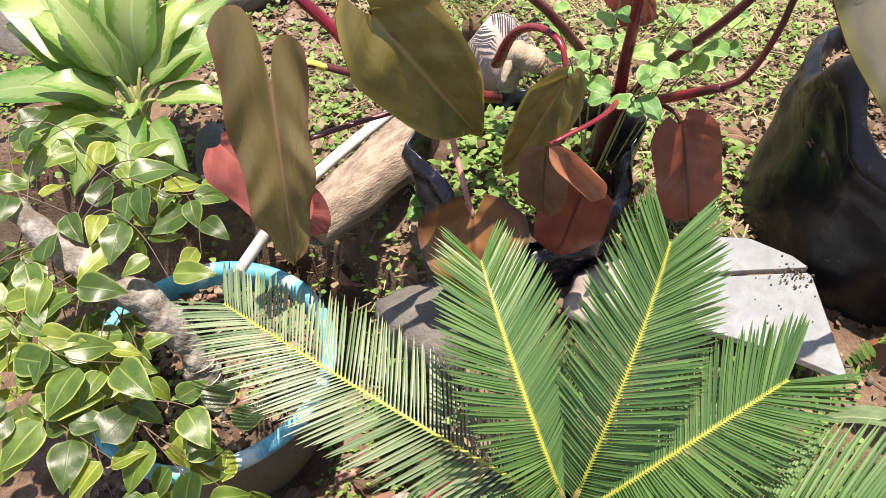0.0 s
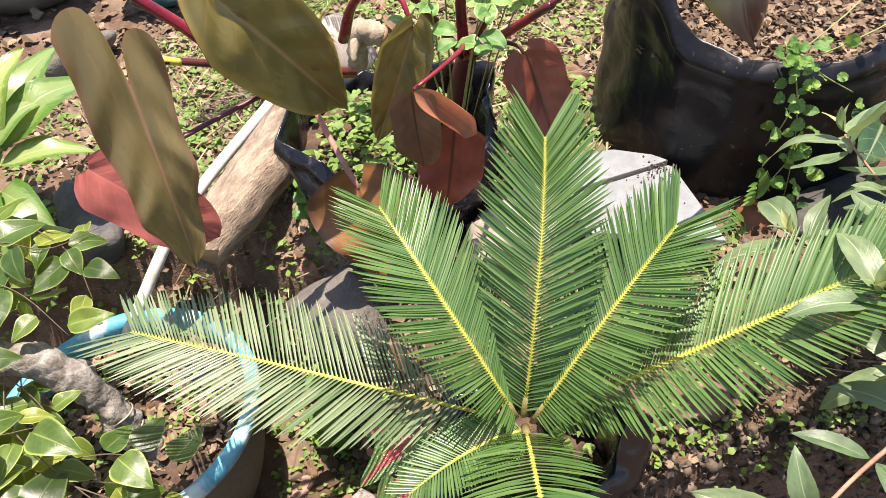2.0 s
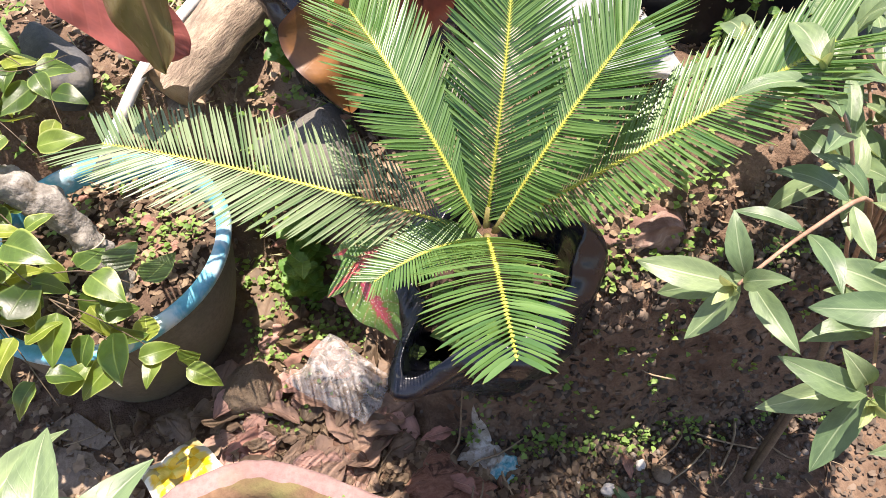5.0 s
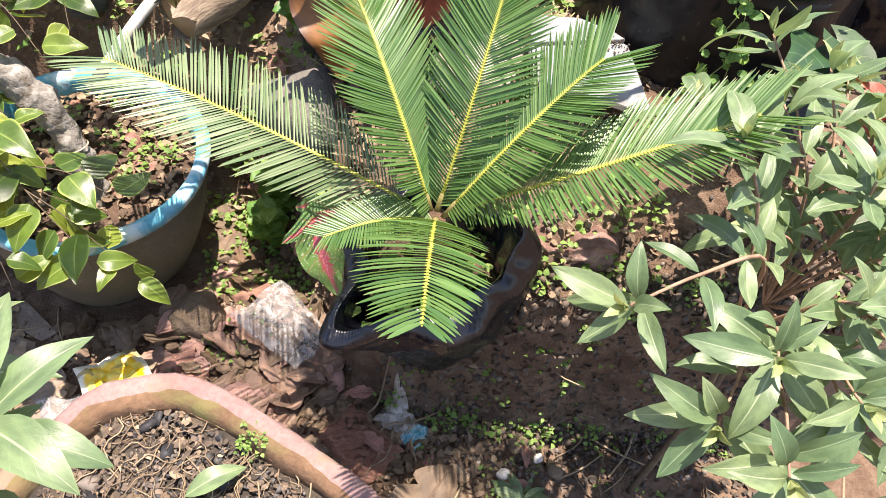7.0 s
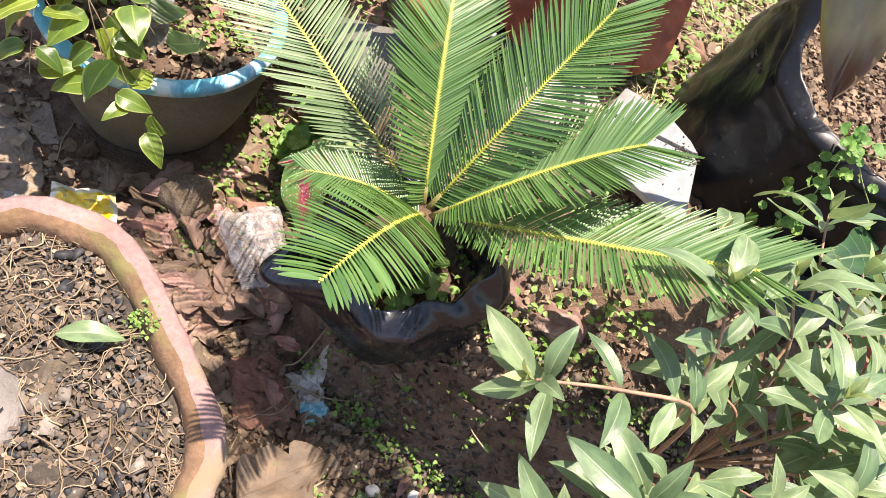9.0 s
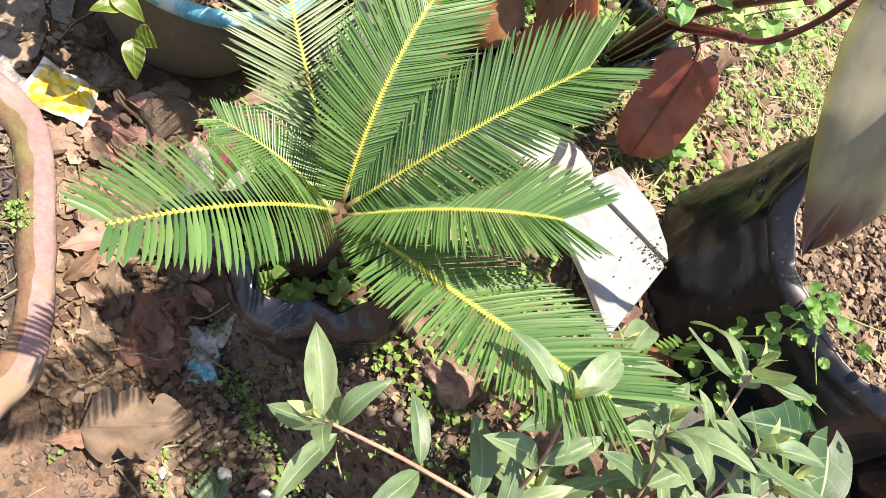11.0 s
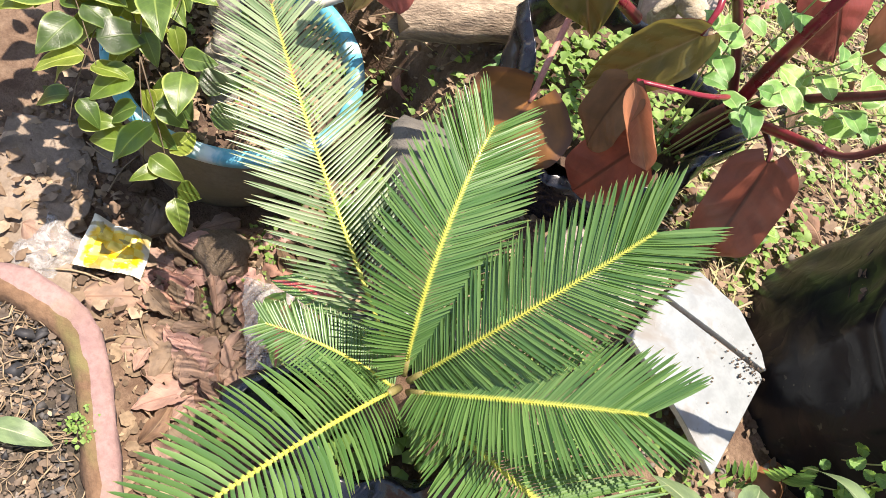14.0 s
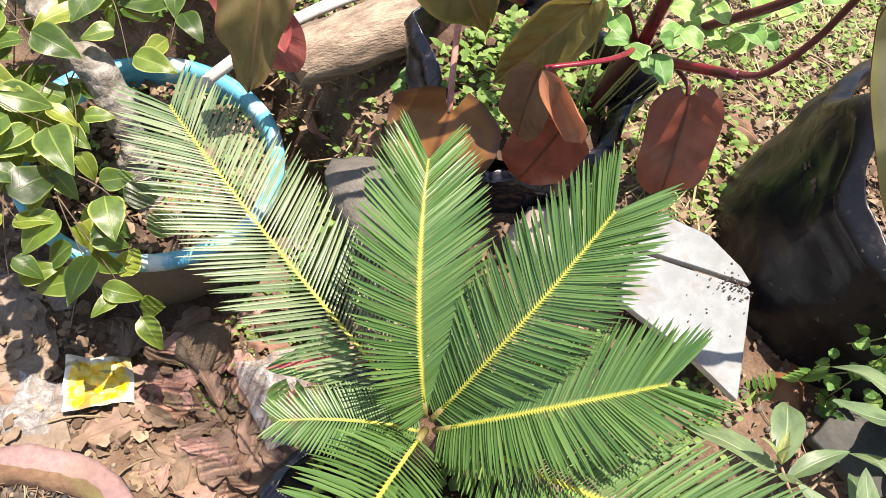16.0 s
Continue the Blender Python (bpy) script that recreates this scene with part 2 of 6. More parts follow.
def sago_mat(name, dark, light, patch):
    """Glossy leaflets, each of its own tone, yellow at the foot and dry at the tip."""
    k = Net(name)
    uv = k.coords("UV")
    sep = k.n("SeparateXYZ")
    k.link(uv, sep.inputs[0])
    isl = k.math('FRACT', k.math('MULTIPLY_ADD', k.rand(), 7.3, k.island()))
    col = k.mix(isl, dark, light)
    n1 = k.noise(k.coords("Object"), 9, 3)
    col = k.mix(k.math('MULTIPLY', k.step(n1, 0.35, 0.7), 0.5), col, patch)
    col = k.mix(k.math('MULTIPLY', k.step(sep.outputs[0], 0.93, 1.0), 0.7), col, (0.30, 0.25, 0.09))
    col = k.mix(k.math('SUBTRACT', 1.0, k.step(sep.outputs[0], 0.015, 0.055)), col, (0.38, 0.41, 0.08))
    tc = k.mix(0.55, col, (0.24, 0.42, 0.05))
    return k.surface(col, k.math('MULTIPLY_ADD', isl, 0.2, 0.26), None, spec=0.55, trans=tc, trans_f=0.24)


M["sago"] = sago_mat("sago_leaflet", (0.040, 0.102, 0.026), (0.118, 0.215, 0.060), (0.07, 0.165, 0.045))
# paler copy for one frond: the sheen of sky and sun put into its colour
M["sago_sheen"] = sago_mat("pale_sheen_sago_leaflet", (0.08, 0.14, 0.06), (0.25, 0.315, 0.175), (0.14, 0.21, 0.10))

M["ficus"] = leaf_mat("ficus_leaf", (0.058, 0.115, 0.024), (0.20, 0.28, 0.07), (0.55, 0.58, 0.04), 0.34, 0.34, edge=(0.24, 0.33, 0.08), veins=8, lo=0.35, hi=1.5, vs=0.16, relief=0.3, spec=0.4)
M["ficus_young"] = leaf_mat("young_ficus_leaf", (0.14, 0.20, 0.03), (0.34, 0.40, 0.12), (0.62, 0.64, 0.06), 0.36, 0.34, edge=(0.36, 0.40, 0.12), veins=8, lo=0.75, hi=1.3, vs=0.16, relief=0.3, spec=0.4)
M["dieff"] = leaf_mat("variegated_leaf", (0.095, 0.20, 0.026), (0.38, 0.45, 0.20), (0.42, 0.55, 0.06), 0.28, 0.33, centre=(0.255, 0.345, 0.115), veins=11, lo=0.7, hi=1.15, cw=(0.52, 0.80), vs=0.15, relief=0.5, spots=(0.20, 0.30, 0.07))
M["philo"] = leaf_mat("bronze_leaf", (0.205, 0.178, 0.058), (0.36, 0.235, 0.11), (0.46, 0.38, 0.07), 0.34, 0.27, edge=(0.19, 0.125, 0.05), veins=6, vein_w=0.05, spots=(0.16, 0.125, 0.045), lo=0.9, hi=1.1, spec=0.6, relief=0.5, vs=0.08)
M["philo_green"] = leaf_mat("olive_leaf", (0.225, 0.205, 0.05), (0.40, 0.31, 0.12), (0.46, 0.42, 0.07), 0.34, 0.27, edge=(0.33, 0.29, 0.07), veins=6, vein_w=0.07, spots=(0.16, 0.12, 0.05), lo=0.9, hi=1.1, spec=0.6, relief=0.6, vs=0.16)
M["philo_pale"] = leaf_mat("pale_olive_leaf", (0.40, 0.36, 0.25), (0.40, 0.32, 0.24), (0.60, 0.46, 0.24), 0.42, 0.42, edge=(0.34, 0.30, 0.12), veins=6, vein_w=0.04, lo=0.95, hi=1.05, tip=(0.16, 0.085, 0.085), relief=0.45, vs=0.15)
M["philo_red"] = leaf_mat("copper_underside", (0.24, 0.072, 0.040), (0.05, 0.018, 0.012), (0.30, 0.08, 0.03), 0.16, 0.42, veins=9, vein_w=0.05, lo=0.85, hi=1.2, relief=0.4, vs=0.1)
M["philo_dark"] = leaf_mat("dull_brown_underside", (0.16, 0.095, 0.05), (0.04, 0.025, 0.016), (0.20, 0.10, 0.03), 0.12, 0.42, veins=9, vein_w=0.05, lo=0.9, hi=1.1, relief=0.4, vs=0.1)
M["philo_rust"] = leaf_mat("rusty_underside", (0.23, 0.088, 0.03), (0.10, 0.035, 0.018), (0.40, 0.13, 0.03), 0.2, 0.42, edge=(0.12, 0.05, 0.03), veins=9, vein_w=0.05, lo=0.9, hi=1.1, relief=0.4, vs=0.1)
M["philo_pink"] = leaf_mat("salmon_leaf", (0.42, 0.135, 0.095), (0.45, 0.17, 0.12), (0.45, 0.12, 0.07), 0.25, 0.45, veins=9, lo=0.9, hi=1.1)
M["caladium"] = leaf_mat("speckled_leaf", (0.085, 0.20, 0.045), (0.42, 0.12, 0.09), (0.25, 0.42, 0.08), 0.25, 0.45, centre=(0.42, 0.055, 0.06), specks=(0.55, 0.62, 0.45), veins=6, cw=(0.12, 0.38), lo=0.9, hi=1.1)
M["shrub"] = leaf_mat("pale_shrub_leaf", (0.138, 0.205, 0.094), (0.36, 0.43, 0.25), (0.38, 0.50, 0.14), 0.28, 0.40, veins=9, vein_w=0.06, lo=0.7, hi=1.25, relief=0.3, vs=0.18)
M["shrubtip"] = leaf_mat("young_shrub_leaf", (0.29, 0.36, 0.14), (0.42, 0.34, 0.20), (0.5, 0.5, 0.12), 0.3, 0.45, veins=9, lo=0.8, hi=1.2)
M["mint"] = leaf_mat("scalloped_leaf", (0.16, 0.31, 0.075), (0.36, 0.50, 0.2), (0.42, 0.62, 0.12), 0.3, 0.45, edge=(0.38, 0.47, 0.22), veins=7, vein_w=0.07, lo=0.7, hi=1.3, relief=0.4, vs=0.2)
M["aloc"] = leaf_mat("veined_dark_leaf", (0.03, 0.075, 0.022), (0.30, 0.36, 0.20), (0.1, 0.25, 0.04), 0.12, 0.5, veins=5, vein_w=0.035, lo=0.7, hi=1.0, vs=0.7)
M["redleaf"] = leaf_mat("brick_red_leaf", (0.40, 0.10, 0.05), (0.50, 0.20, 0.12), (0.6, 0.15, 0.05), 0.25, 0.5, veins=7)
M["rust"] = leaf_mat("rust_red_leaf", (0.24, 0.085, 0.04), (0.30, 0.14, 0.07), (0.5, 0.16, 0.05), 0.15, 0.6, veins=8, spots=(0.12, 0.05, 0.03), relief=0.6, vs=0.2)
M["gravelsoil"] = mottled("gritty_soil", (0.038, 0.032, 0.027), (0.088, 0.073, 0.055), 30, 0.95, 1.0, c=(0.13, 0.10, 0.068), cscale=9, fine=170, dist=0.008, spec=0.2, coords="World")
M["weed"] = leaf_mat("weed_leaf", (0.13, 0.26, 0.05), (0.28, 0.42, 0.12), (0.42, 0.6, 0.08), 0.33, 0.5, veins=6, lo=0.65, hi=1.3)
M["dead"] = leaf_mat("dead_leaf", (0.20, 0.115, 0.075), (0.28, 0.19, 0.12), (0.4, 0.2, 0.08), 0.12, 0.75, veins=9, spots=(0.10, 0.06, 0.04), lo=0.4, hi=1.7, spec=0.25, relief=0.8, vs=0.3)
M["deadpink"] = leaf_mat("pinkish_dead_leaf", (0.29, 0.19, 0.135), (0.22, 0.13, 0.09), (0.45, 0.25, 0.13), 0.12, 0.7, veins=9, spots=(0.12, 0.07, 0.05), lo=0.45, hi=1.35, spec=0.3, relief=0.8, vs=0.3)
M["husk"] = mottled("fibrous_husk", (0.33, 0.155, 0.105), (0.48, 0.255, 0.175), 18, 0.95, 1.0, c=(0.09, 0.045, 0.03), fine=120, stretch=(1, 7, 7), dist=0.01)


def stuff_mat(name, a, b, trans, tf, rough=0.6):
    k = Net(name)
    i = k.island()
    col = k.mix(i, a, b)
    n = k.noise(k.world_pos(), 60, 3)
    col = k.mix(k.math('MULTIPLY', k.step(n, 0.35, 0.7), 0.5), col, tuple(x * 0.6 for x in a))
    return k.surface(col, rough, None, spec=0.3, trans=trans, trans_f=tf)


M["litter"] = stuff_mat("leaf_crumbs", (0.07, 0.046, 0.03), (0.34, 0.25, 0.16), (0.3, 0.16, 0.07), 0.1, 0.8)
M["palelitter"] = stuff_mat("pale_leaf_scraps", (0.15, 0.10, 0.065), (0.40, 0.31, 0.215), (0.4, 0.25, 0.12), 0.1, 0.8)
M["darklitter"] = stuff_mat("dark_crumbs", (0.05, 0.04, 0.032), (0.20, 0.15, 0.11), (0.1, 0.06, 0.03), 0.05, 0.85)
M["darkstones"] = stuff_mat("dark_gravel", (0.035, 0.035, 0.037), (0.13, 0.12, 0.11), None, 0, 0.7)
M["cover"] = stuff_mat("small_weeds", (0.10, 0.20, 0.04), (0.26, 0.38, 0.11), (0.4, 0.55, 0.08), 0.3, 0.55)
M["grass"] = stuff_mat("short_grass", (0.26, 0.27, 0.10), (0.52, 0.46, 0.28), (0.4, 0.45, 0.1), 0.25, 0.65)
M["charcoal"] = stuff_mat("charcoal", (0.018, 0.018, 0.02), (0.05, 0.05, 0.052), None, 0, 0.6)
M["stones"] = stuff_mat("gravel", (0.09, 0.075, 0.06), (0.25, 0.215, 0.18), None, 0, 0.85)
M["twigs"] = stuff_mat("twigs", (0.15, 0.10, 0.06), (0.36, 0.28, 0.18), None, 0, 0.85)

# clear film: mostly see-through, with bright crinkles
k = Net("clear_film")
v = k.coords("Object")
n1 = k.noise(v, 30, 5, 0.65, 1.5)
p = k.n("BsdfPrincipled", [("Base Color", (0.42, 0.41, 0.40, 1)), ("Roughness", 0.22), ("Specular IOR Level", 0.6)])
k.link(k.bump(n1, 0.7, 0.01), p.inputs["Normal"])
tr = k.n("BsdfTransparent", [(0, (0.93, 0.94, 0.94, 1))])
mx = k.n("MixShader")
k.link(k.math('MULTIPLY_ADD', k.step(n1, 0.40, 0.64), 0.38, 0.34), mx.inputs[0])
k.link(tr.outputs[0], mx.inputs[1]); k.link(p.outputs[0], mx.inputs[2]); k.link(mx.outputs[0], k.out.inputs[0])
M["film"] = k.m

# snack wrapper: white with yellow and olive printed blocks
k = Net("printed_wrapper")
uv = k.coords("UV")
sep = k.n("SeparateXYZ")
k.link(uv, sep.inputs[0])
n1 = k.noise(uv, 6, 2)
ck = k.n("TexChecker", [("Scale", 5.0), ("Color1", (0.85, 0.52, 0.01, 1)), ("Color2", (0.85, 0.66, 0.12, 1))])
k.link(uv, ck.inputs[0])
edge = k.math('MAXIMUM', k.math('ABSOLUTE', k.math('SUBTRACT', sep.outputs[0], 0.5)), k.math('ABSOLUTE', k.math('SUBTRACT', sep.outputs[1], 0.55)))
col = k.mix(k.step(k.math('MULTIPLY_ADD', n1, 0.25, edge), 0.50, 0.58), ck.outputs[0], (0.70, 0.66, 0.52))
vo = k.n("TexVoronoi", [("Scale", 5.0)])
k.link(uv, vo.inputs["Vector"])
col = k.mix(k.math('MULTIPLY', k.step(vo.outputs[0], 0.72, 0.8), 0.8), col, (0.22, 0.16, 0.03))
M["wrapper"] = k.surface(col, 0.3, k.bump(k.noise(uv, 9, 4), 0.4, 0.01), spec=0.6)
k = Net("dirty_packet_film")
sep = k.n("SeparateXYZ")
k.link(k.coords("UV"), sep.inputs[0])
pv = k.coords("Object")
n1, n2 = k.noise(pv, 30, 4, 0.6), k.noise(pv, 110, 3, 0.7)
col = k.mix(k.step(n1, 0.35, 0.65), (0.30, 0.27, 0.22), (0.46, 0.44, 0.40))
col = k.mix(k.math('MULTIPLY', k.step(n2, 0.45, 0.65), 0.6), col, (0.20, 0.165, 0.12))
blue = k.step(k.math('MULTIPLY_ADD', k.math('SUBTRACT', n1, 0.5), 0.7, sep.outputs[1]), 0.66, 0.74)
col = k.mix(blue, col, k.mix(k.step(n2, 0.4, 0.6), (0.06, 0.30, 0.36), (0.30, 0.46, 0.48)))
M["oldbag"] = k.surface(col, k.math('MULTIPLY_ADD', n2, 0.3, 0.3), k.bump(k.math('MULTIPLY_ADD', n2, 0.4, n1), 0.7, 0.006), spec=0.45)


# ---- geometry helpers ----
WORLD = {}


def link(name, me, parent, m):
    ob = new(name, me)
    ob.matrix_basis = m
    if parent is not None:
        ob.parent = parent
        ob.matrix_parent_inverse = WORLD[parent].inverted()
    WORLD[ob] = m
    return ob


def thing(name, at, label, category, group="", kind=""):
    """An Empty at a thing's base, to carry its parts."""
    return tagged(link(name, None, None, Matrix.Translation(at)), label, category, group, kind)


def shape(name, geo, mats, parent=None, label="", smooth=True, m=None):
    """One mesh object from (vertices, faces, uvs or None, material indices or None), given in world places, or in its own if m is set."""
    V, F, UV, MI = (list(geo) + [None, None])[:4]
    V = np.asarray(V, float)
    if m is None:
        c = (V.min(0) + V.max(0)) / 2
        V = V - c
        m = Matrix.Translation(c)
    me = bpy.data.meshes.new(name)
    me.from_pydata(V.tolist(), [], [tuple(f) for f in F])
    for mt in (mats if isinstance(mats, (list, tuple)) else [mats]): me.materials.append(mt)
    if UV is not None:
        lay = me.uv_layers.new(name="UVMap")
        idx = np.empty(len(me.loops), int)
        me.loops.foreach_get("vertex_index", idx)
        lay.data.foreach_set("uv", np.asarray(UV, float)[idx].ravel())
    if MI is not None: me.polygons.foreach_set("material_index", MI)
    if smooth: me.polygons.foreach_set("use_smooth", [True] * len(me.polygons))
    me.update()
    ob = link(name, me, parent, m)
    if label: ob["label"] = label
    return ob


def merge(parts):
    """Several (V, F, UV) as one."""
    V, F, UV, n = [], [], [], 0
    for p in parts:
        v, f = p[0], p[1]
        V.append(np.asarray(v, float))
        F += [tuple(i + n for i in q) for q in f]
        UV.append(np.asarray(p[2], float) if len(p) > 2 and p[2] is not None else np.zeros((len(v), 2)))
        n += len(v)
    return np.concatenate(V), F, np.concatenate(UV)


def curve(points, n=16):
    """A smooth way through the points (Catmull-Rom)."""
    P = [np.array(p, float) for p in points]
    P = [2 * P[0] - P[1]] + P + [2 * P[-1] - P[-2]]
    out = []
    for s in np.linspace(0, len(P) - 3 - 1e-6, n):
        i = int(s)
        t = s - i
        a, b, c, d = P[i:i + 4]
        out.append(0.5 * (2 * b + (c - a) * t + (2 * a - 5 * b + 4 * c - d) * t * t + (3 * b - a - 3 * c + d) * t ** 3))
    return np.array(out)


def tube(path, radii, sides=8, flat=1.0, rough=0.0, seed=0, caps=True):
    path = np.asarray(path, float)
    n = len(path)
    radii = np.interp(np.linspace(0, 1, n), np.linspace(0, 1, len(radii)), radii)
    T = np.gradient(path, axis=0)
    T /= np.linalg.norm(T, axis=1)[:, None] + 1e-12
    up = np.array([0, 0, 1.0]) if abs(T[0, 2]) < 0.9 else np.array([0, 1.0, 0])
    V, F = [], []
    rnd = np.random.RandomState(seed)
    for i in range(n):
        s = np.cross(T[i], up); s /= np.linalg.norm(s)
        u = np.cross(s, T[i]); up = u
        for j in range(sides):
            a = 2 * math.pi * j / sides
            r = radii[i] * (1 + rough * rnd.uniform(-1, 1))
            V.append(path[i] + r * (math.cos(a) * s + flat * math.sin(a) * u))
    for i in range(n - 1):
        for j in range(sides):
            k2 = (j + 1) % sides
            F.append((i * sides + j, i * sides + k2, (i + 1) * sides + k2, (i + 1) * sides + j))
    if caps:
        F.append(tuple(range(sides - 1, -1, -1)))
        F.append(tuple((n - 1) * sides + j for j in range(sides)))
    return np.array(V), F


def lathe(profile, centre, segs=64, wob=None):
    """profile: (radius, z) from the inside bottom round to the outside bottom. wob(angle, radius, z) gives a new (radius, z)."""
    V, F = [], []
    for j in range(segs):
        a = 2 * math.pi * j / segs
        for r, z in profile:
            if wob: r, z = wob(a, r, z)
            V.append((centre[0] + r * math.cos(a), centre[1] + r * math.sin(a), centre[2] + z))
    n = len(profile)
    for j in range(segs):
        k2 = (j + 1) % segs
        for i in range(n - 1):
            F.append((j * n + i, k2 * n + i, k2 * n + i + 1, j * n + i + 1))
    return np.array(V), F


def disc(centre, radius, n=26, bump=0.012, seed=0, wob=None):
    """A lumpy round sheet of soil."""
    V, F = [tuple(centre)], []
    rings = n // 2
    for i in range(1, rings + 1):
        for j in range(n * 2):
            a = math.pi * j / n
            r = radius * i / rings
            if wob: r *= wob(a)
            x, y = centre[0] + r * math.cos(a), centre[1] + r * math.sin(a)
            V.append((x, y, centre[2] + bump * noise.noise((x * 18, y * 18, seed)) + bump * 0.6 * noise.noise((x * 50, y * 50, seed))))
    m2 = n * 2
    for j in range(m2): F.append((0, 1 + j, 1 + (j + 1) % m2))
    for i in range(rings - 1):
        for j in range(m2):
            a0, b0 = 1 + i * m2 + j, 1 + i * m2 + (j + 1) % m2
            F.append((a0, a0 + m2, b0 + m2, b0))
    return np.array(V), F


def stone(centre, size, seed, lump=0.22, rot=0.0):
    """An irregular stone."""
    bm = bmesh.new()
    bmesh.ops.create_icosphere(bm, subdivisions=3, radius=1.0)
    V = []
    cr, sr = math.cos(rot), math.sin(rot)
    for v in bm.verts:
        c = v.co
        d = 1 + lump * noise.noise((c.x * 1.3 + seed, c.y * 1.3, c.z * 1.3)) + lump * 0.4 * noise.noise((c.x * 4 + seed, c.y * 4, c.z * 4))
        # broken, flattened sides
        for q in range(4):
            w = Vector((math.sin(seed * 7 + q * 2.1), math.cos(seed * 5 + q * 1.7), math.sin(seed * 3 + q * 2.9))).normalized()
            e = c.dot(w) * d
            if e > 0.72: d *= 0.72 / e
        x, y, z = c.x * d * size[0], c.y * d * size[1], c.z * d * size[2]
        V.append((centre[0] + cr * x - sr * y, centre[1] + sr * x + cr * y, centre[2] + z))
    F = [tuple(v.index for v in f.verts) for f in bm.faces]
    bm.free()
    return np.array(V), F


def block(centre, size, rz=0.0, rough=0.004, seed=0, n=8, tilt=0.0):
    """A worn block with rounded, chipped edges."""
    bm = bmesh.new()
    bmesh.ops.create_cube(bm, size=1.0)
    bmesh.ops.subdivide_edges(bm, edges=bm.edges[:], cuts=n, use_grid_fill=True)
    V = []
    R = Matrix.Rotation(rz, 3, 'Z') @ Matrix.Rotation(tilt, 3, 'X')
    for v in bm.verts:
        c = Vector((v.co.x * size[0], v.co.y * size[1], v.co.z * size[2]))
        e = sum(abs(v.co[i]) > 0.49 for i in range(3))
        q = c * (1 - 0.03 * max(0, e - 1))
        nz = noise.noise_vector((c.x * 30 + seed, c.y * 30, c.z * 30)) * rough + noise.noise_vector((c.x * 9 + seed, c.y * 9, c.z * 9)) * rough * 1.5
        V.append(tuple(R @ (q + nz) + Vector(centre)))
    F = [tuple(v.index for v in f.verts) for f in bm.faces]
    bm.free()
    return np.array(V), F


def leaf(width, prof, nv=12, nu=4, fold=0.18, arch=0.12, wave=0.0, lobe=0.0, curl=0.0, seed=0, twist=0.0, tooth=0.0, ragged=0.0):
    """A leaf of length 1 along x, with a blade that is V-folded, arched and wavy. prof(a): half width along the midrib, 0 to 1."""
    V, F, UV = [], [], []
    rnd = np.random.RandomState(seed)
    ph = rnd.uniform(0, 6, 3)
    for i in range(nv + 1):
        a = i / nv
        w = width * 0.5 * max(prof(a), 0.012)
        for j in range(-nu, nu + 1):
            t = j / nu
            ww = w * (1 + tooth * (0.5 - (i % 2)) * (abs(t) > 0.99)) * (1 - ragged * max(0.0, noise.noise((a * 7 + ph[2], 3.0 if t > 0 else 9.0, seed))) * abs(t))
            x = a - lobe * abs(t) ** 1.5 * (1 - a) ** 3
            y = ww * t
            z = fold * abs(y) + arch * 4 * a * (1 - a) * 0.5 - curl * (t * t) * w * 2
            z += wave * width * abs(t) * math.sin(a * 11 + ph[0] + (2 if t > 0 else 0)) + wave * 0.5 * width * math.sin(a * 5 + t * 2 + ph[1])
            z += twist * y * (a - 0.3) + ragged * 0.10 * width * noise.noise((a * 5 + seed, t * 2.2, ph[2]))
            V.append((x, y, z)); UV.append((a, 0.5 + 0.5 * t))
    c = 2 * nu + 1
    for i in range(nv):
        for j in range(2 * nu):
            q = i * c + j
            F.append((q, q + 1 + 0, q + c + 1, q + c))
    return np.array(V), [(f[0], f[3], f[2], f[1]) for f in F], np.array(UV)


def lance(a): return math.sin(math.pi * min(1, a ** 0.85)) ** 0.85 if 0 < a < 1 else 0.0
def ovate(a): return (math.sin(math.pi * a ** 0.62) ** 0.8 if 0 < a < 1 else 0.0) * (1 - 0.25 * a)
def oblong(a): return min(1.0, (a * 5.5) ** 0.6) * min(1.0, ((1 - a) * 2.2)) ** 0.75 if a < 1 else 0.0
def heart(a): return (0.25 + 0.75 * min(1.0, a / 0.14) ** 0.5) * (1 - a ** 2.0) ** 0.75 * (0.82 + 0.28 * math.sin(math.pi * min(1, a * 1.6))) if a < 1 else 0.0
def sagit(a): return (0.16 + 0.84 * min(1.0, a / 0.2) ** 0.5) * (1 - max(0.0, (a - 0.2) / 0.8) ** 1.9) ** 0.78 if a < 1 else 0.0
def roundish(a): return (0.12 + 0.88 * math.sin(math.pi * min(1.0, a * 1.02) ** 0.75) ** 0.6) if a < 0.97 else 0.1
def blunt(a): return (0.3 + 0.7 * min(1.0, a / 0.12) ** 0.5) * (1 - max(0.0, (a - 0.3) / 0.7) ** 3.4) ** 0.6 * (0.92 + 0.08 * math.sin(3 * a)) if a < 1 else 0.0


def tailed(a): return (0.35 + 0.65 * min(1.0, a / 0.12) ** 0.5) * (1 - max(0.0, (a - 0.25) / 0.75) ** 1.35) ** 0.95 if a < 1 else 0.0


def place(base, tip, up=(0, 0, 1), size=None):
    """The pose of a leaf whose midrib runs from base to tip, its upper face towards up."""
    b, t = Vector(base), Vector(tip)
    x = t - b
    L = size or x.length
    x.normalize()
    u = Vector(up)
    z = u - x * u.dot(x)
    if z.length < 1e-4: z = Vector((1, 0, 0)) - x * x.x
    z.normalize()
    y = z.cross(x)
    m = Matrix((x * L, y * L, z * L)).transposed().to_4x4()
    m.translation = b
    return m


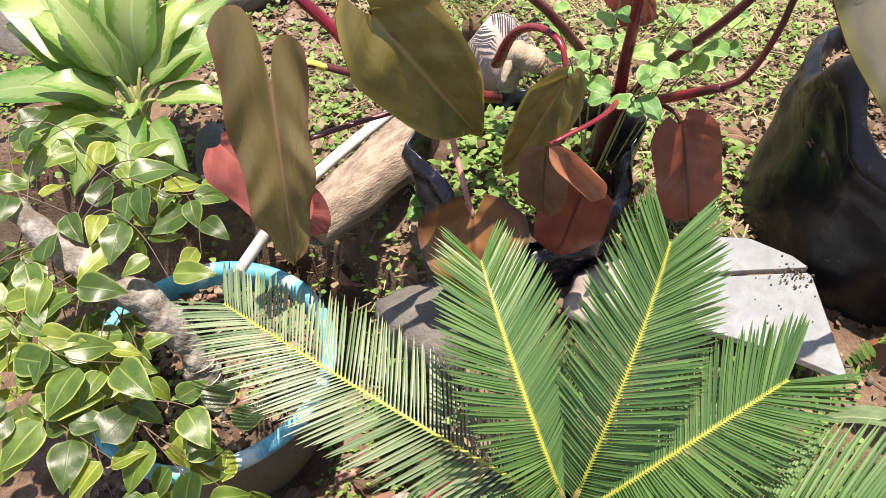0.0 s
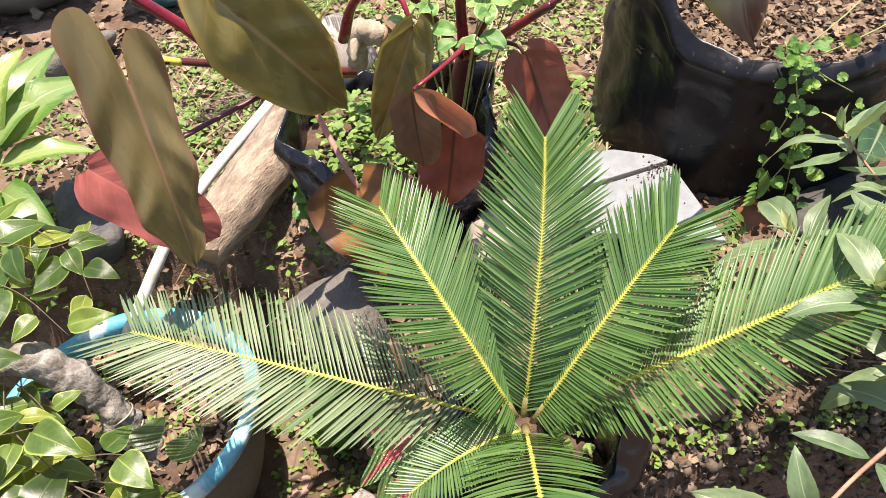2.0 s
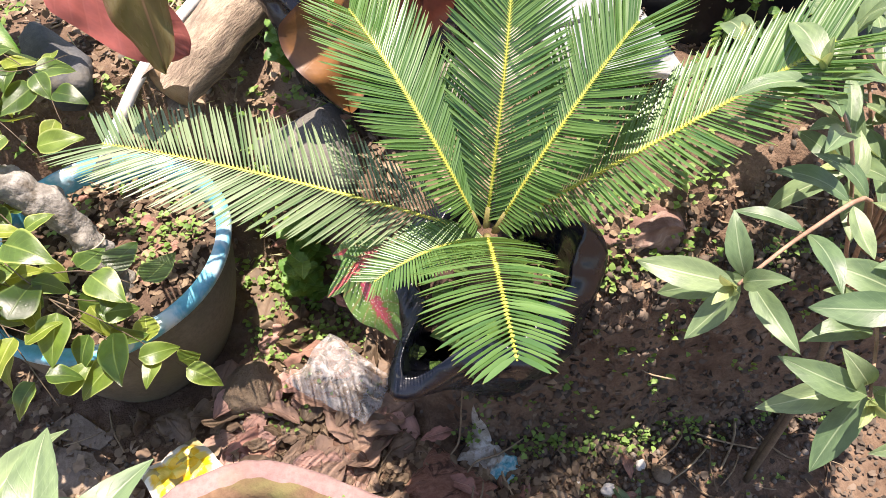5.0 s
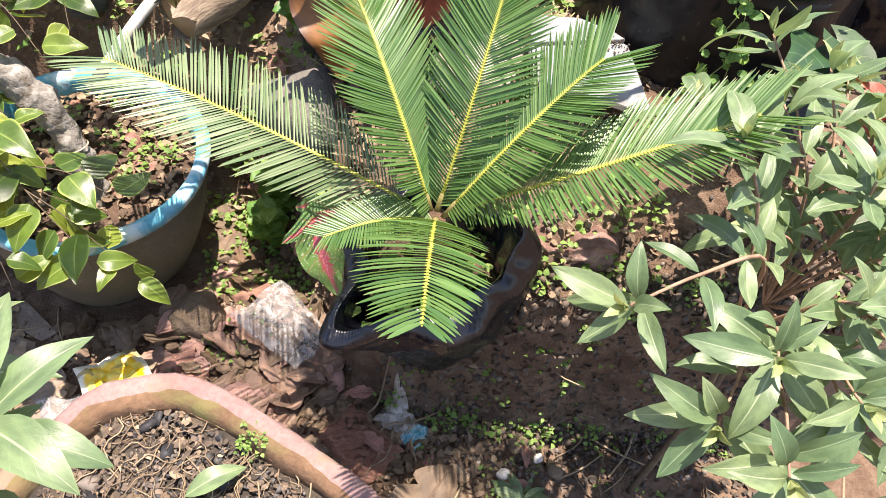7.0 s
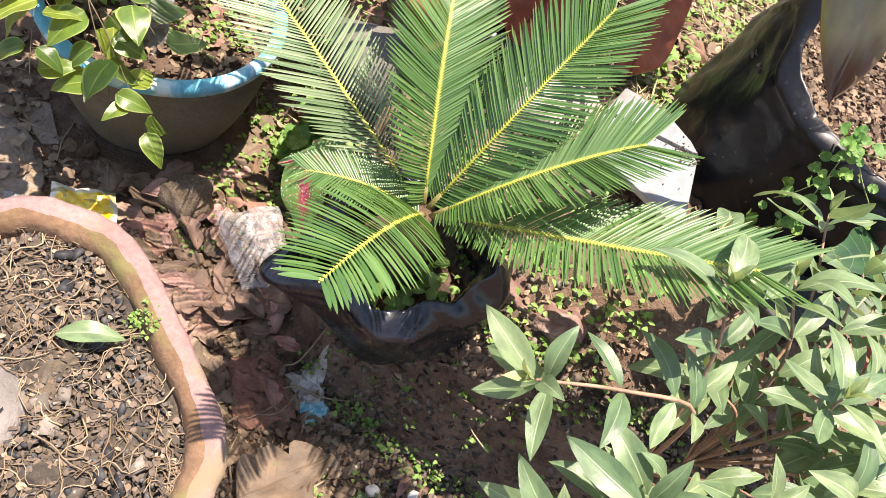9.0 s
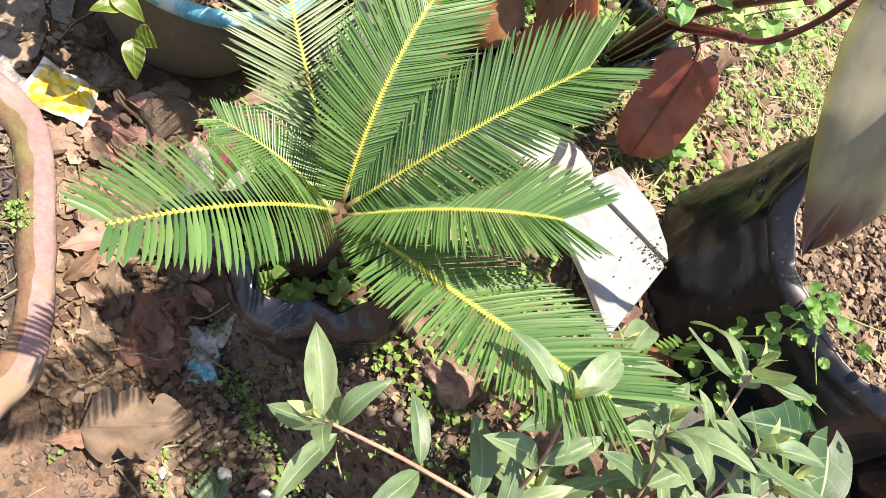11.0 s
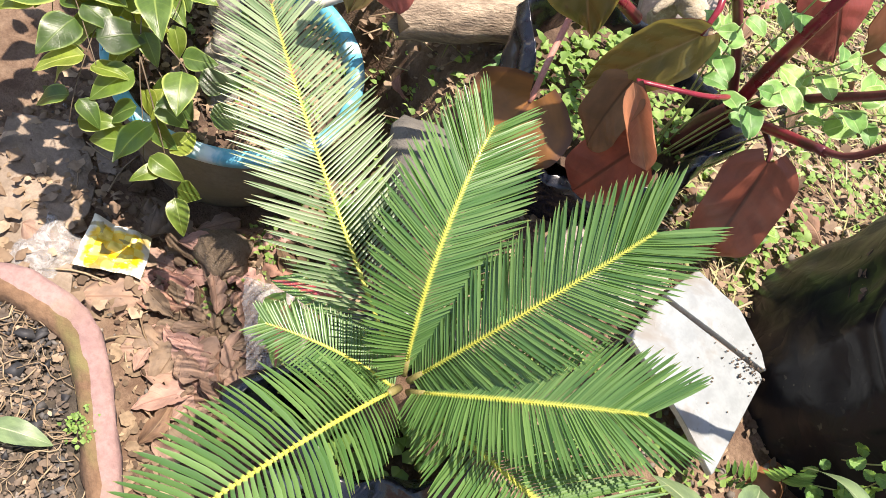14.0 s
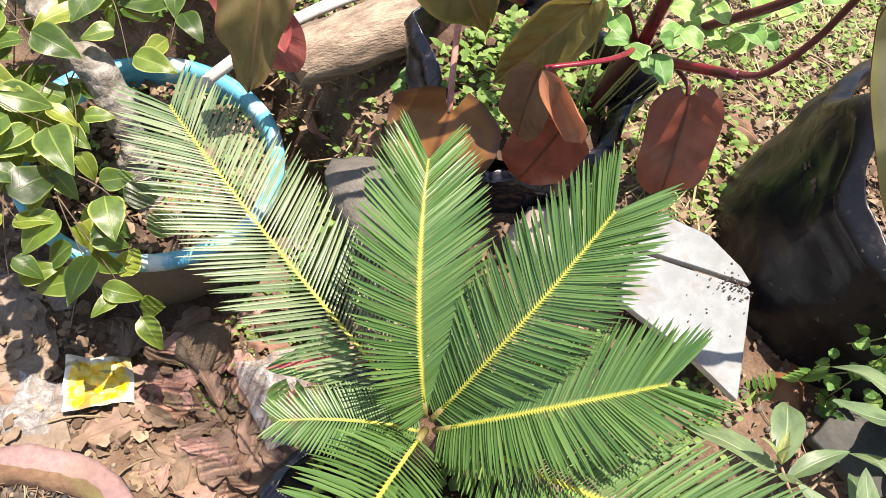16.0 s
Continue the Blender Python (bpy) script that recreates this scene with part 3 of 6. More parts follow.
def leaf_mesh(name, geo, mats):
    V, F, UV = geo[:3]
    me = bpy.data.meshes.new(name)
    me.from_pydata(np.asarray(V).tolist(), [], F)
    for mt in (mats if isinstance(mats, (list, tuple)) else [mats]): me.materials.append(mt)
    lay = me.uv_layers.new(name="UVMap")
    idx = np.empty(len(me.loops), int)
    me.loops.foreach_get("vertex_index", idx)
    lay.data.foreach_set("uv", np.asarray(UV)[idx].ravel())
    if len(geo) > 3: me.polygons.foreach_set("material_index", geo[3])
    me.polygons.foreach_set("use_smooth", [True] * len(me.polygons))
    me.update()
    return me


def two_sided(geo, thick=0.006):
    """The leaf with an underside of its own, as the second material."""
    V, F, UV = geo
    n = len(V)
    V2 = np.concatenate([V, V - [0, 0, thick]])
    F2 = list(F) + [tuple(i + n for i in reversed(f)) for f in F]
    return V2, F2, np.concatenate([UV, UV]), [0] * len(F) + [1] * len(F)


# ---- ground ----
def smooth01(t):
    t = min(1.0, max(0.0, t))
    return t * t * (3 - 2 * t)


def ground_z(x, y):
    """Lower bed in front; behind it an earth terrace, steep on the shrub's side and sloping behind the blue-rimmed pot."""
    edge = float(np.interp(x, [-1.2, -0.3, -0.05, 0.08, 0.3, 0.6, 1.2], [1.15, 0.98, 0.74, 0.36, 0.29, 0.24, 0.15]))
    edge += 0.022 * noise.noise((x * 8, 2.0, 5)) + 0.010 * noise.noise((x * 26, y * 9, 5))
    width = float(np.interp(x, [-0.3, 0.0, 0.15], [0.22, 0.2, 0.07]))
    front = float(np.interp(x, [-0.3, 0.0, 0.12, 0.3, 0.42, 0.7], [0.40, 0.30, 0.22, 0.36, 0.43, 0.45]))
    back = float(np.interp(x, [-0.3, 0.1, 0.4, 0.8], [0.48, 0.50, 0.60, 0.62]))
    rise = smooth01((y - edge) / width)
    top = front + (back - front) * smooth01((y - edge - 0.02) / 0.32)
    far = 0.10 * smooth01((y - 1.1) / 1.2) * -1
    bump = 0.014 * noise.noise((x * 7, y * 7, 3)) + 0.007 * noise.noise((x * 22, y * 22, 7)) + 0.004 * noise.noise((x * 60, y * 60, 1))
    fade = 1.0 if max(abs(x), abs(y)) < 3 else 0.3
    return top * rise + far * rise + bump * fade


def grid(xs, ys):
    V = [(x, y, ground_z(x, y)) for x in xs for y in ys]
    n = len(ys)
    F = [(i * n + j, (i + 1) * n + j, (i + 1) * n + j + 1, i * n + j + 1) for i in range(len(xs) - 1) for j in range(n - 1)]
    return np.array(V), F


wide = [-400, -120, -40, -15, -7, -4, -2.8, -2.1]
fine_x = list(np.arange(-1.5, 1.71, 0.016))
fine_y = list(np.arange(-0.75, 2.31, 0.016))
xs = wide + [-1.8] + fine_x + [2.0, 2.5, 3.2, 4.5, 8, 16, 40, 120, 400]
ys = wide + [-1.6, -1.15] + fine_y + [2.5, 2.8, 3.3, 4.2, 6, 10, 20, 50, 150, 400]
ground = tagged(shape("ground", grid(xs, ys), M["soil"]), "bare brown garden soil rising to an earth terrace", "ground", kind="structure")
M["palestone"] = mottled("pinkish_stone", (0.36, 0.30, 0.26), (0.46, 0.40, 0.36), 9, 0.85, 0.6, c=(0.22, 0.18, 0.14), cscale=7, fine=80)
M["petiole"] = mottled("brown_petiole", (0.16, 0.13, 0.05), (0.25, 0.24, 0.07), 30, 0.6, 0.4)


# ---- sago palm in its black bag ----
def frond(palm, base, ctrl, tip, length, angle, pairs, bare, lift=0.22, end=0.75, droop=0.0, curl=0.0, roll=0.0, base_len=0.6, wide=0.0022, seed=0, single=False, slant=-0.35, sweep=0.93, mat="sago", lean=0.0):
    """One frond: a yellow rachis along a bowed way, and two rows of narrow leaflets."""
    B, K, T = (np.array(p, float) for p in (base, ctrl, tip))
    at = lambda s: (1 - s) ** 2 * B + 2 * s * (1 - s) * K + s * s * T
    tan = lambda s: 2 * (1 - s) * (K - B) + 2 * s * (T - K)
    path = [at(s) for s in np.linspace(0, 1, 24)]
    cut = max(2, int(bare * 0.9 * 24))
    ob = shape("frond", tube(path[cut:], [0.0029, 0.0026, 0.0019, 0.0010], 8, 0.8), M["rachis"], palm, "arching frond with a yellow rachis")
    shape("petiole", tube(path[:cut + 1], [0.006, 0.005], 8, 0.8, 0.06), M["petiole"], ob, "spiny brown-green petiole")
    rnd = np.random.RandomState(seed)
    out = []
    for i in range(pairs):
        s = bare + (1 - bare) * (i + 0.5) / pairs
        t = tan(s); t /= np.linalg.norm(t)
        up = np.array([0, 0, 1.0]) - t * t[2]
        up /= np.linalg.norm(up) + 1e-9
        side = np.cross(t, up)
        cr, sr = math.cos(roll), math.sin(roll)
        side, up = side * cr + up * sr, up * cr - side * sr
        u = (s - bare) / (1 - bare)
        grow = min(1.0, base_len + 2.2 * u) * (1 - (1 - end) * max(0, (u - 0.55) / 0.45) ** 1.6)
        ang = radians(angle) * (1 - sweep * max(0.0, u - 0.5) ** 1.1)
        for sg in (-1, 1):
            a2 = ang + rnd.uniform(-0.03, 0.03)
            d = t * math.cos(a2) + sg * side * math.sin(a2)
            lf = lift + rnd.uniform(-0.04, 0.04)
            d = d * math.cos(lf) + up * math.sin(lf)
            L = length * (1 + lean * sg) * grow * rnd.uniform(0.90, 1.05)
            w = wide * (0.75 + 0.25 * grow)
            nrm = np.cross(d, t * sg); nrm /= np.linalg.norm(nrm) + 1e-9
            wd = np.cross(nrm, d); wd /= np.linalg.norm(wd)
            # leaflets stand aslant, like the slats of a blind
            tw = sg * (slant + rnd.uniform(-0.28, 0.28))
            wd, nrm = wd * math.cos(tw) + nrm * math.sin(tw), nrm * math.cos(tw) - wd * math.sin(tw)
            o = at(s) + up * 0.002
            V, UV = [], []
            for q, ww in ((0.0, 0.75), (0.07, 0.6), (0.35, 1.0), (0.7, 0.92), (0.9, 0.55)):
                c = o + d * L * q - up * (droop * L * q * q) + t * (curl * L * q * q)
                for e in (-1, 0, 1):
                    V.append(c + wd * (w * ww * e) - nrm * (0.0 if e else 0.0009))
                    UV.append((q, 0.5 + e * 0.5))
            V.append(o + d * L - up * droop * L + t * curl * L); UV.append((1.0, 0.5))
            F = []
            for r in range(4):
                for e in range(2):
                    q0 = r * 3 + e
                    F.append((q0, q0 + 1, q0 + 4, q0 + 3))
            F += [(12, 13, 15), (13, 14, 15)]
            out.append((V, F, UV))
    if single:
        for piece in out: shape("leaflet", piece, M[mat], ob)
    else: shape("leaflet", merge(out), M[mat], ob, "rows of narrow glossy pale green leaflets" if mat == "sago_sheen" else "rows of narrow glossy dark green leaflets")["kind"] = "stuff"
    return ob


palm = thing("sago_palm", (0.19, 0.37, 0.46), "young sago palm with dark green fronds growing in a black bag", "palm")
pts = [(0.19, 0.375, 0.43), (0.19, 0.372, 0.52), (0.187, 0.37, 0.60), (0.186, 0.37, 0.65)]
shape("stem", tube(curve(pts, 14), [0.035, 0.034, 0.03, 0.016], 14, 1, 0.12, 2), M["caudex"], palm, "shaggy brown stem")
frond(palm, (0.18, 0.376, 0.64), (-0.09, 0.469, 0.769), (-0.339, 0.667, 0.702), 0.13, 60, 84, 0.1, 0.12, 0.8, 0.05, base_len=0.6, wide=0.0021, seed=1, slant=0.32, mat="sago_sheen")
frond(palm, (0.178, 0.382, 0.636), (0.096, 0.404, 0.908), (0.057, 0.591, 0.904), 0.108, 55, 88, 0.03, 0.1, 0.72, seed=2, single=True)
frond(palm, (0.184, 0.378, 0.636), (0.231, 0.436, 0.918), (0.269, 0.546, 0.993), 0.105, 53, 86, 0.04, 0.1, 0.75, seed=3)
frond(palm, (0.194, 0.368, 0.646), (0.287, 0.357, 0.884), (0.377, 0.399, 0.942), 0.105, 57, 78, 0.03, 0.1, 0.75, seed=4)
frond(palm, (0.196, 0.372, 0.65), (0.375, 0.278, 0.866), (0.522, 0.248, 0.988), 0.12, 60, 88, 0.07, 0.12, 0.75, 0.06, base_len=0.5, seed=5)
frond(palm, (0.182, 0.365, 0.648), (0.135, 0.203, 0.828), (0.097, 0.029, 0.903), 0.089, 78, 46, 0.08, 0.02, 0.45, 0.10, 0.10, base_len=0.55, wide=0.0039, seed=6, single=True, slant=0.12, sweep=0.75, lean=0.10)
frond(palm, (0.184, 0.361, 0.643), (0.105, 0.334, 0.714), (0.004, 0.288, 0.709), 0.056, 66, 46, 0.05, 0.1, 0.6, 0.05, wide=0.0019, seed=7, slant=-0.2)


def ridge(x, y, z): return 1 - 2 * abs(noise.noise((x, y, z)))


def grow_bag(name, centre, r_top, r_bot, height, rim, label, out=None, soil_z=0.8, soil_r=None, seed=0, crumple=1.0, skew=(0, 0), fold=0.012, segs=220, mat="blackbag"):
    """A black plastic planting bag: thin film with sharp creases, its mouth folded inwards over a ledge, filled with soil. rim(angle): height of the mouth against the mean; out(angle, u): how far the film stands out there; fold: width of the ledge."""
    bag = thing(name, centre, label, "grow bag")

    def wob(a, r, z):
        u = z / height
        cx, cy = math.cos(a), math.sin(a)
        sag = 0.024 * noise.noise((cx * 2.2 + seed, cy * 2.2, u * 1.5))
        crease = 0.014 * ridge(cx * 1.9 + seed + u * 2.2, cy * 1.9 + u * 1.5, u * 1.6) + 0.005 * ridge(cx * 4 + seed - u * 3.5, cy * 4, u * 3.5) + 0.0016 * ridge(cx * 9 + seed, cy * 9 + u * 6, u * 8)
        r += (sag + crease) * (0.35 + 0.65 * u) * crumple
        if out: r += out(a, u)
        top = 0.010 * ridge(cx * 2.6 + seed, cy * 2.6, r * 18) + 0.002 * ridge(cx * 8, cy * 8 + seed, r * 40)
        return r, z * (1 + rim(a) * max(0.0, u) ** 1.5) + crumple * top * max(0.0, u) ** 4
    mouth = r_top - fold
    belly = lambda u: r_bot + (r_top - r_bot) * min(1.0, u / 0.72) ** 0.8
    prof = [(mouth - 0.006 - 0.03 * (1 - u), height * u) for u in np.linspace(0.6, 0.97, 10)]
    prof += [(mouth - 0.0015, height * 1.0), (mouth + 0.0005, height * 1.003)]
    prof += [(mouth + fold * q, height * (1.0 - 0.055 * q ** 1.6)) for q in np.linspace(0.12, 0.9, 6)]
    prof += [(r_top + 0.001, height * 0.93), (r_top, height * 0.915), (r_top - 0.005, height * 0.90)]
    prof += [(belly(u), height * u) for u in np.linspace(0.87, 0.0, 26)]
    V, F = lathe(prof, centre, segs, wob)
    k2 = (V[:, 2] - centre[2]) / height
    V[:, 0] += skew[0] * k2
    V[:, 1] += skew[1] * k2
    shape("bag", (V, F), M[mat], bag, "wrinkled black plastic film")
    shape("soil", disc((centre[0] + skew[0] * soil_z, centre[1] + skew[1] * soil_z, centre[2] + height * soil_z), soil_r or mouth + 0.004, 22, 0.014, seed), M["potting"], bag, "dark crumbly potting soil")
    return bag


def bump_at(a, at, width):
    """1 at the angle at, falling to 0 over width."""
    d = (a - at + math.pi) % (2 * math.pi) - math.pi
    return math.exp(-(d / width) ** 2)


grow_bag("grow_bag", (0.255, 0.50, 0.03), 0.163, 0.095, 0.50, lambda a: 0.10 * bump_at(a, 5.9, 0.55) + 0.16 * bump_at(a, 6.2, 0.35) - 0.07 * bump_at(a, 3.80, 0.35) - 0.02 * bump_at(a, 4.85, 0.3), "squat black plastic grow bag holding the sago palm", soil_z=0.80, soil_r=0.132, seed=4,
         out=lambda a, u: 0.078 * bump_at(a, 3.80, 0.26) * smooth01((u - 0.6) / 0.4) - 0.012 * bump_at(a, 5.3, 0.4) * smooth01((u - 0.8) / 0.2), skew=(-0.058, -0.108), fold=0.040)
grow_bag("grow_bag", (0.14, 1.0, 0.46), 0.185, 0.15, 0.29, lambda a: 0.16 * math.cos(a * 2) - 0.2 * max(0, math.cos(a + 1.9)), "black plastic grow bag holding a bronze-leaved plant", soil_z=0.78, seed=9, crumple=1.5, fold=0.012)
grow_bag("grow_bag", (0.85, 0.95, 0.53), 0.268, 0.30, 0.36, lambda a: 0.27 * bump_at(a, 3.3, 0.26) - 0.10 * bump_at(a, 1.2, 1.0) - 0.03 * bump_at(a, 4.5, 0.3), "large dusty black plastic grow bag full of dry soil", soil_z=0.80, soil_r=0.262, seed=13, crumple=0.9, fold=0.02,
         out=lambda a, u: -0.012 * bump_at(a, 3.3, 0.5) * u, mat="dustybag")
grow_bag("grow_bag", (1.30, 0.95, 0.55), 0.20, 0.17, 0.27, lambda a: 0.08 * math.cos(a * 3), "black plastic grow bag standing behind a larger one", soil_z=0.85, seed=21)


# ---- blue-rimmed pot ----
pot = thing("flower_pot", (-0.484, 0.795, 0.02), "round dark cement pot with a worn blue painted rim", "pot")
C, R = (-0.484, 0.795, 0.02), 0.254
uneven = lambda a, r, z: (r * (1 + 0.006 * math.sin(3 * a) + 0.004 * math.sin(7 * a + 1)), z + 0.003 * math.sin(5 * a))
body = [(R - 0.026, 0.25)] + [(R - 0.022, 0.30), (R - 0.008, 0.302)] + [(R - 0.004, 0.296)]
body += [(0.178 + (R - 0.010 - 0.178) * math.sin(u * math.pi / 2) ** 0.9, 0.295 * u) for u in np.linspace(0.98, 0.02, 16)] + [(0.14, 0.0)]
shape("body", lathe(body, C, 96, uneven), M["cement"], pot, "dark unpainted cement body")
rim = [(R - 0.027, 0.262), (R - 0.026, 0.318), (R - 0.021, 0.330), (R - 0.008, 0.334), (R + 0.004, 0.330), (R + 0.006, 0.318), (R + 0.002, 0.303), (R - 0.006, 0.300)]
shape("rim", lathe(rim, C, 96, uneven), M["bluepaint"], pot, "sky blue painted rim with worn patches")
shape("soil", disc((C[0], C[1], 0.29), R - 0.022, 26, 0.016, 5), M["potting"], pot, "dark soil strewn with dead leaf crumbs")


# ---- pink-washed trough ----
trough = thing("planter_trough", (-0.2, -0.05, 0.0), "pink-washed red clay planter trough with chamfered corners", "planter")
ux, uy = Vector((0.80, -0.60, 0)), Vector((-0.60, -0.80, 0))


def trough_ring(inset, z, origin=Vector((-0.293, 0.288, 0)), length=0.59, depth=0.46, ch=0.11):
    """The trough's outline, its corners rounded, drawn in by inset."""
    c = ch
    pts = [(c, 0), (length - c, 0), (length, c), (length, depth - c), (length - c, depth), (c, depth), (0, depth - c), (0, c)]
    cx, cy = length / 2, depth / 2
    ring = []
    for i in range(8):
        a, b = Vector(pts[i]), Vector(pts[(i + 1) % 8])
        p = Vector(pts[i - 1])
        for w in (0.72, 0.86, 1.0):
            q = p.lerp(a, w); ring.append(q)
        for w in (0.14, 0.28): ring.append(a.lerp(b, w))
    # soften
    for _ in range(3): ring = [(ring[i - 1] + ring[i] * 2 + ring[(i + 1) % len(ring)]) / 4 for i in range(len(ring))]
    for _ in range(2): ring = [q for i in range(len(ring)) for q in (ring[i], (ring[i] + ring[(i + 1) % len(ring)]) / 2)]
    out = []
    for q in ring:
        fx = (q.x - cx) * (1 - inset / cx) + cx
        fy = (q.y - cy) * (1 - inset / cy) + cy
        p = origin + ux * fx + uy * fy
        wx = 0.004 * noise.noise((p.x * 12, p.y * 12, z * 9)) + 0.0035 * noise.noise((p.x * 45, p.y * 45, z * 60))
        wy = 0.004 * noise.noise((p.x * 12, p.y * 12, z * 9 + 5)) + 0.0035 * noise.noise((p.x * 45, p.y * 45, z * 60 + 7))
        out.append((p.x + wx, p.y + wy, z + 0.004 * noise.noise((p.x * 9, p.y * 9, 2)) + 0.002 * noise.noise((p.x * 50, p.y * 50, 2))))
    return out


def rings(rs):
    n = len(rs[0])
    V = [p for r in rs for p in r]
    F = [(i * n + j, i * n + (j + 1) % n, (i + 1) * n + (j + 1) % n, (i + 1) * n + j) for i in range(len(rs) - 1) for j in range(n)]
    return np.array(V), F


shape("wall", rings([trough_ring(*q) for q in ((0.050, 0.30), (0.048, 0.445), (0.03, 0.44), (0.014, 0.43), (0.026, 0.30), (0.042, 0.14), (0.055, 0.0))]), M["redclay"], trough, "mossy red clay wall")
V, F = rings([trough_ring(*q) for q in ((0.052, 0.40), (0.049, 0.440), (0.046, 0.456), (0.041, 0.464), (0.034, 0.4685), (0.029, 0.4705), (0.020, 0.472), (0.007, 0.470), (0.001, 0.464), (0.0, 0.440), (0.009, 0.424), (0.018, 0.424))])
n0 = len(trough_ring(0, 0))
mid = V[:, :2].mean(0)
for i in range(3 * n0, 6 * n0):
    # the wash ends in a ragged line on the inner slope
    d = V[i][:2] - mid
    V[i][:2] -= d / np.linalg.norm(d) * (0.006 * noise.noise((V[i][0] * 16, V[i][1] * 16, 3)) + 0.005 * noise.noise((V[i][0] * 45, V[i][1] * 45, 3)))
shape("rim", (V, F, None, [1] * (5 * n0) + [0] * (len(F) - 5 * n0)), [M["pinkwash"], M["innerclay"]], trough, "thick pink-washed rim")
V, F = rings([trough_ring(q, 0.432) for q in (0.047, 0.065, 0.085, 0.105, 0.125, 0.145, 0.165, 0.185, 0.205, 0.22)])
n0 = len(trough_ring(0, 0))
F.append(tuple(range(len(V) - n0, len(V))))
V[:, 2] += [0.02 * noise.noise((x * 14, y * 14, 4)) + 0.008 * noise.noise((x * 45, y * 45, 4)) for x, y, _ in V]
shape("soil", (V, F), M["gravelsoil"], trough, "dark gravelly soil with dry roots")


# ---- broken white tile ----
def slab(corners, z, thick, tilt=(0, 0)):
    """A flat broken piece with a thickness; corners go round it."""
    cx = sum(c[0] for c in corners) / len(corners); cy = sum(c[1] for c in corners) / len(corners)
    h = lambda x, y: z + tilt[0] * (x - cx) + tilt[1] * (y - cy)
    ring = []
    for i, c in enumerate(corners):
        d = corners[(i + 1) % len(corners)]
        for w in (0.03, 0.25, 0.5, 0.75, 0.97):
            x, y = c[0] + (d[0] - c[0]) * w, c[1] + (d[1] - c[1]) * w
            j = 0.0018 * noise.noise((x * 60, y * 60, 3))
            ring.append((x + j, y - j))
    n = len(ring)
    ins = [(cx + (x - cx) * 0.985, cy + (y - cy) * 0.985) for x, y in ring]
    V = [(x, y, h(x, y)) for x, y in ins] + [(x, y, h(x, y) - 0.0015) for x, y in ring] + [(x, y, h(x, y) - thick) for x, y in ring]
    F = [tuple(range(n))] + [(i, i + n, (i + 1) % n + n, (i + 1) % n) for i in range(n)] + [(i + n, i + 2 * n, (i + 1) % n + 2 * n, (i + 1) % n + n) for i in range(n)] + [tuple(range(3 * n - 1, 2 * n - 1, -1))]
    area = sum(ring[i][0] * ring[(i + 1) % n][1] - ring[(i + 1) % n][0] * ring[i][1] for i in range(n))
    if area < 0: F = [tuple(reversed(f)) for f in F]
    return np.array(V), F, None, [0] * (1 + n) + [1] * (n + 1)


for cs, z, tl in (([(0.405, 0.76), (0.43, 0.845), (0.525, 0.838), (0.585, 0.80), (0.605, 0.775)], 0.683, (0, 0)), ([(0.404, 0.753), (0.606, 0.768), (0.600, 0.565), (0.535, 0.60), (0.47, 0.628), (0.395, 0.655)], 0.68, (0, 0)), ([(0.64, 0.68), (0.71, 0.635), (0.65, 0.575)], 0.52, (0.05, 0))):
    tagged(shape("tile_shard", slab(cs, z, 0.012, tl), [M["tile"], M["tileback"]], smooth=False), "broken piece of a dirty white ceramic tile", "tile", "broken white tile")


# ---- log, pipe, stones, brick ----
def ground_at(x, y, dz=0.0): return (x, y, ground_z(x, y) + dz)


log = thing("log", (-0.13, 1.13, 0.50), "short weathered cut log with a peeling surface", "log")
pts = curve([(-0.27, 0.985, 0.545), (-0.15, 1.11, 0.575), (0.02, 1.32, 0.61)], 22)
V, F = tube(pts, [0.052, 0.060, 0.062, 0.060], 40, 1, 0.0, 3, caps=False)
axis = (pts[-1] - pts[0]) / np.linalg.norm(pts[-1] - pts[0])
for q in range(len(V)):
    # split, splintered lower end and a dented rind
    c = pts[q // 40]
    if q < 40: V[q] -= axis * (0.012 + 0.030 * noise.noise((q * 0.23, 4.0, 1.0)) + 0.012 * noise.noise((q * 1.1, 4.0, 1.0)))
    V[q] += (V[q] - c) * (0.10 * noise.noise(V[q] * 9) + 0.05 * noise.noise(V[q] * 30)) if q >= 40 else 0
shape("trunk", (V, F), M["log"], log)
for e, r in ((0, 0.052), (-1, 0.060)):
    d = pts[e] - pts[1 if e == 0 else -2]; d /= np.linalg.norm(d)
    shape("cut_end", tube([pts[e] - d * 0.006, pts[e] + d * 0.003], [r * 0.985, r * 0.95], 26, 1, 0.02, 1), M["logend"], log, "sawn end with darker rings")
tagged(shape("branch_wood", tube(curve([(-1.32, 1.44, 0.49), (-1.18, 1.49, 0.50), (-1.06, 1.53, 0.495)], 14), [0.034, 0.037, 0.033], 20, 1, 0.10, 9), M["log"]), "short piece of light brown branch wood on the terrace", "branch")
tagged(shape("pipe", tube(curve([(-0.47, 0.93, 0.40), (-0.30, 1.10, 0.55), (-0.06, 1.38, 0.60)], 12), [0.0125] * 3, 16), M["pvc"]), "grubby white plastic pipe lying beside a log", "pipe")
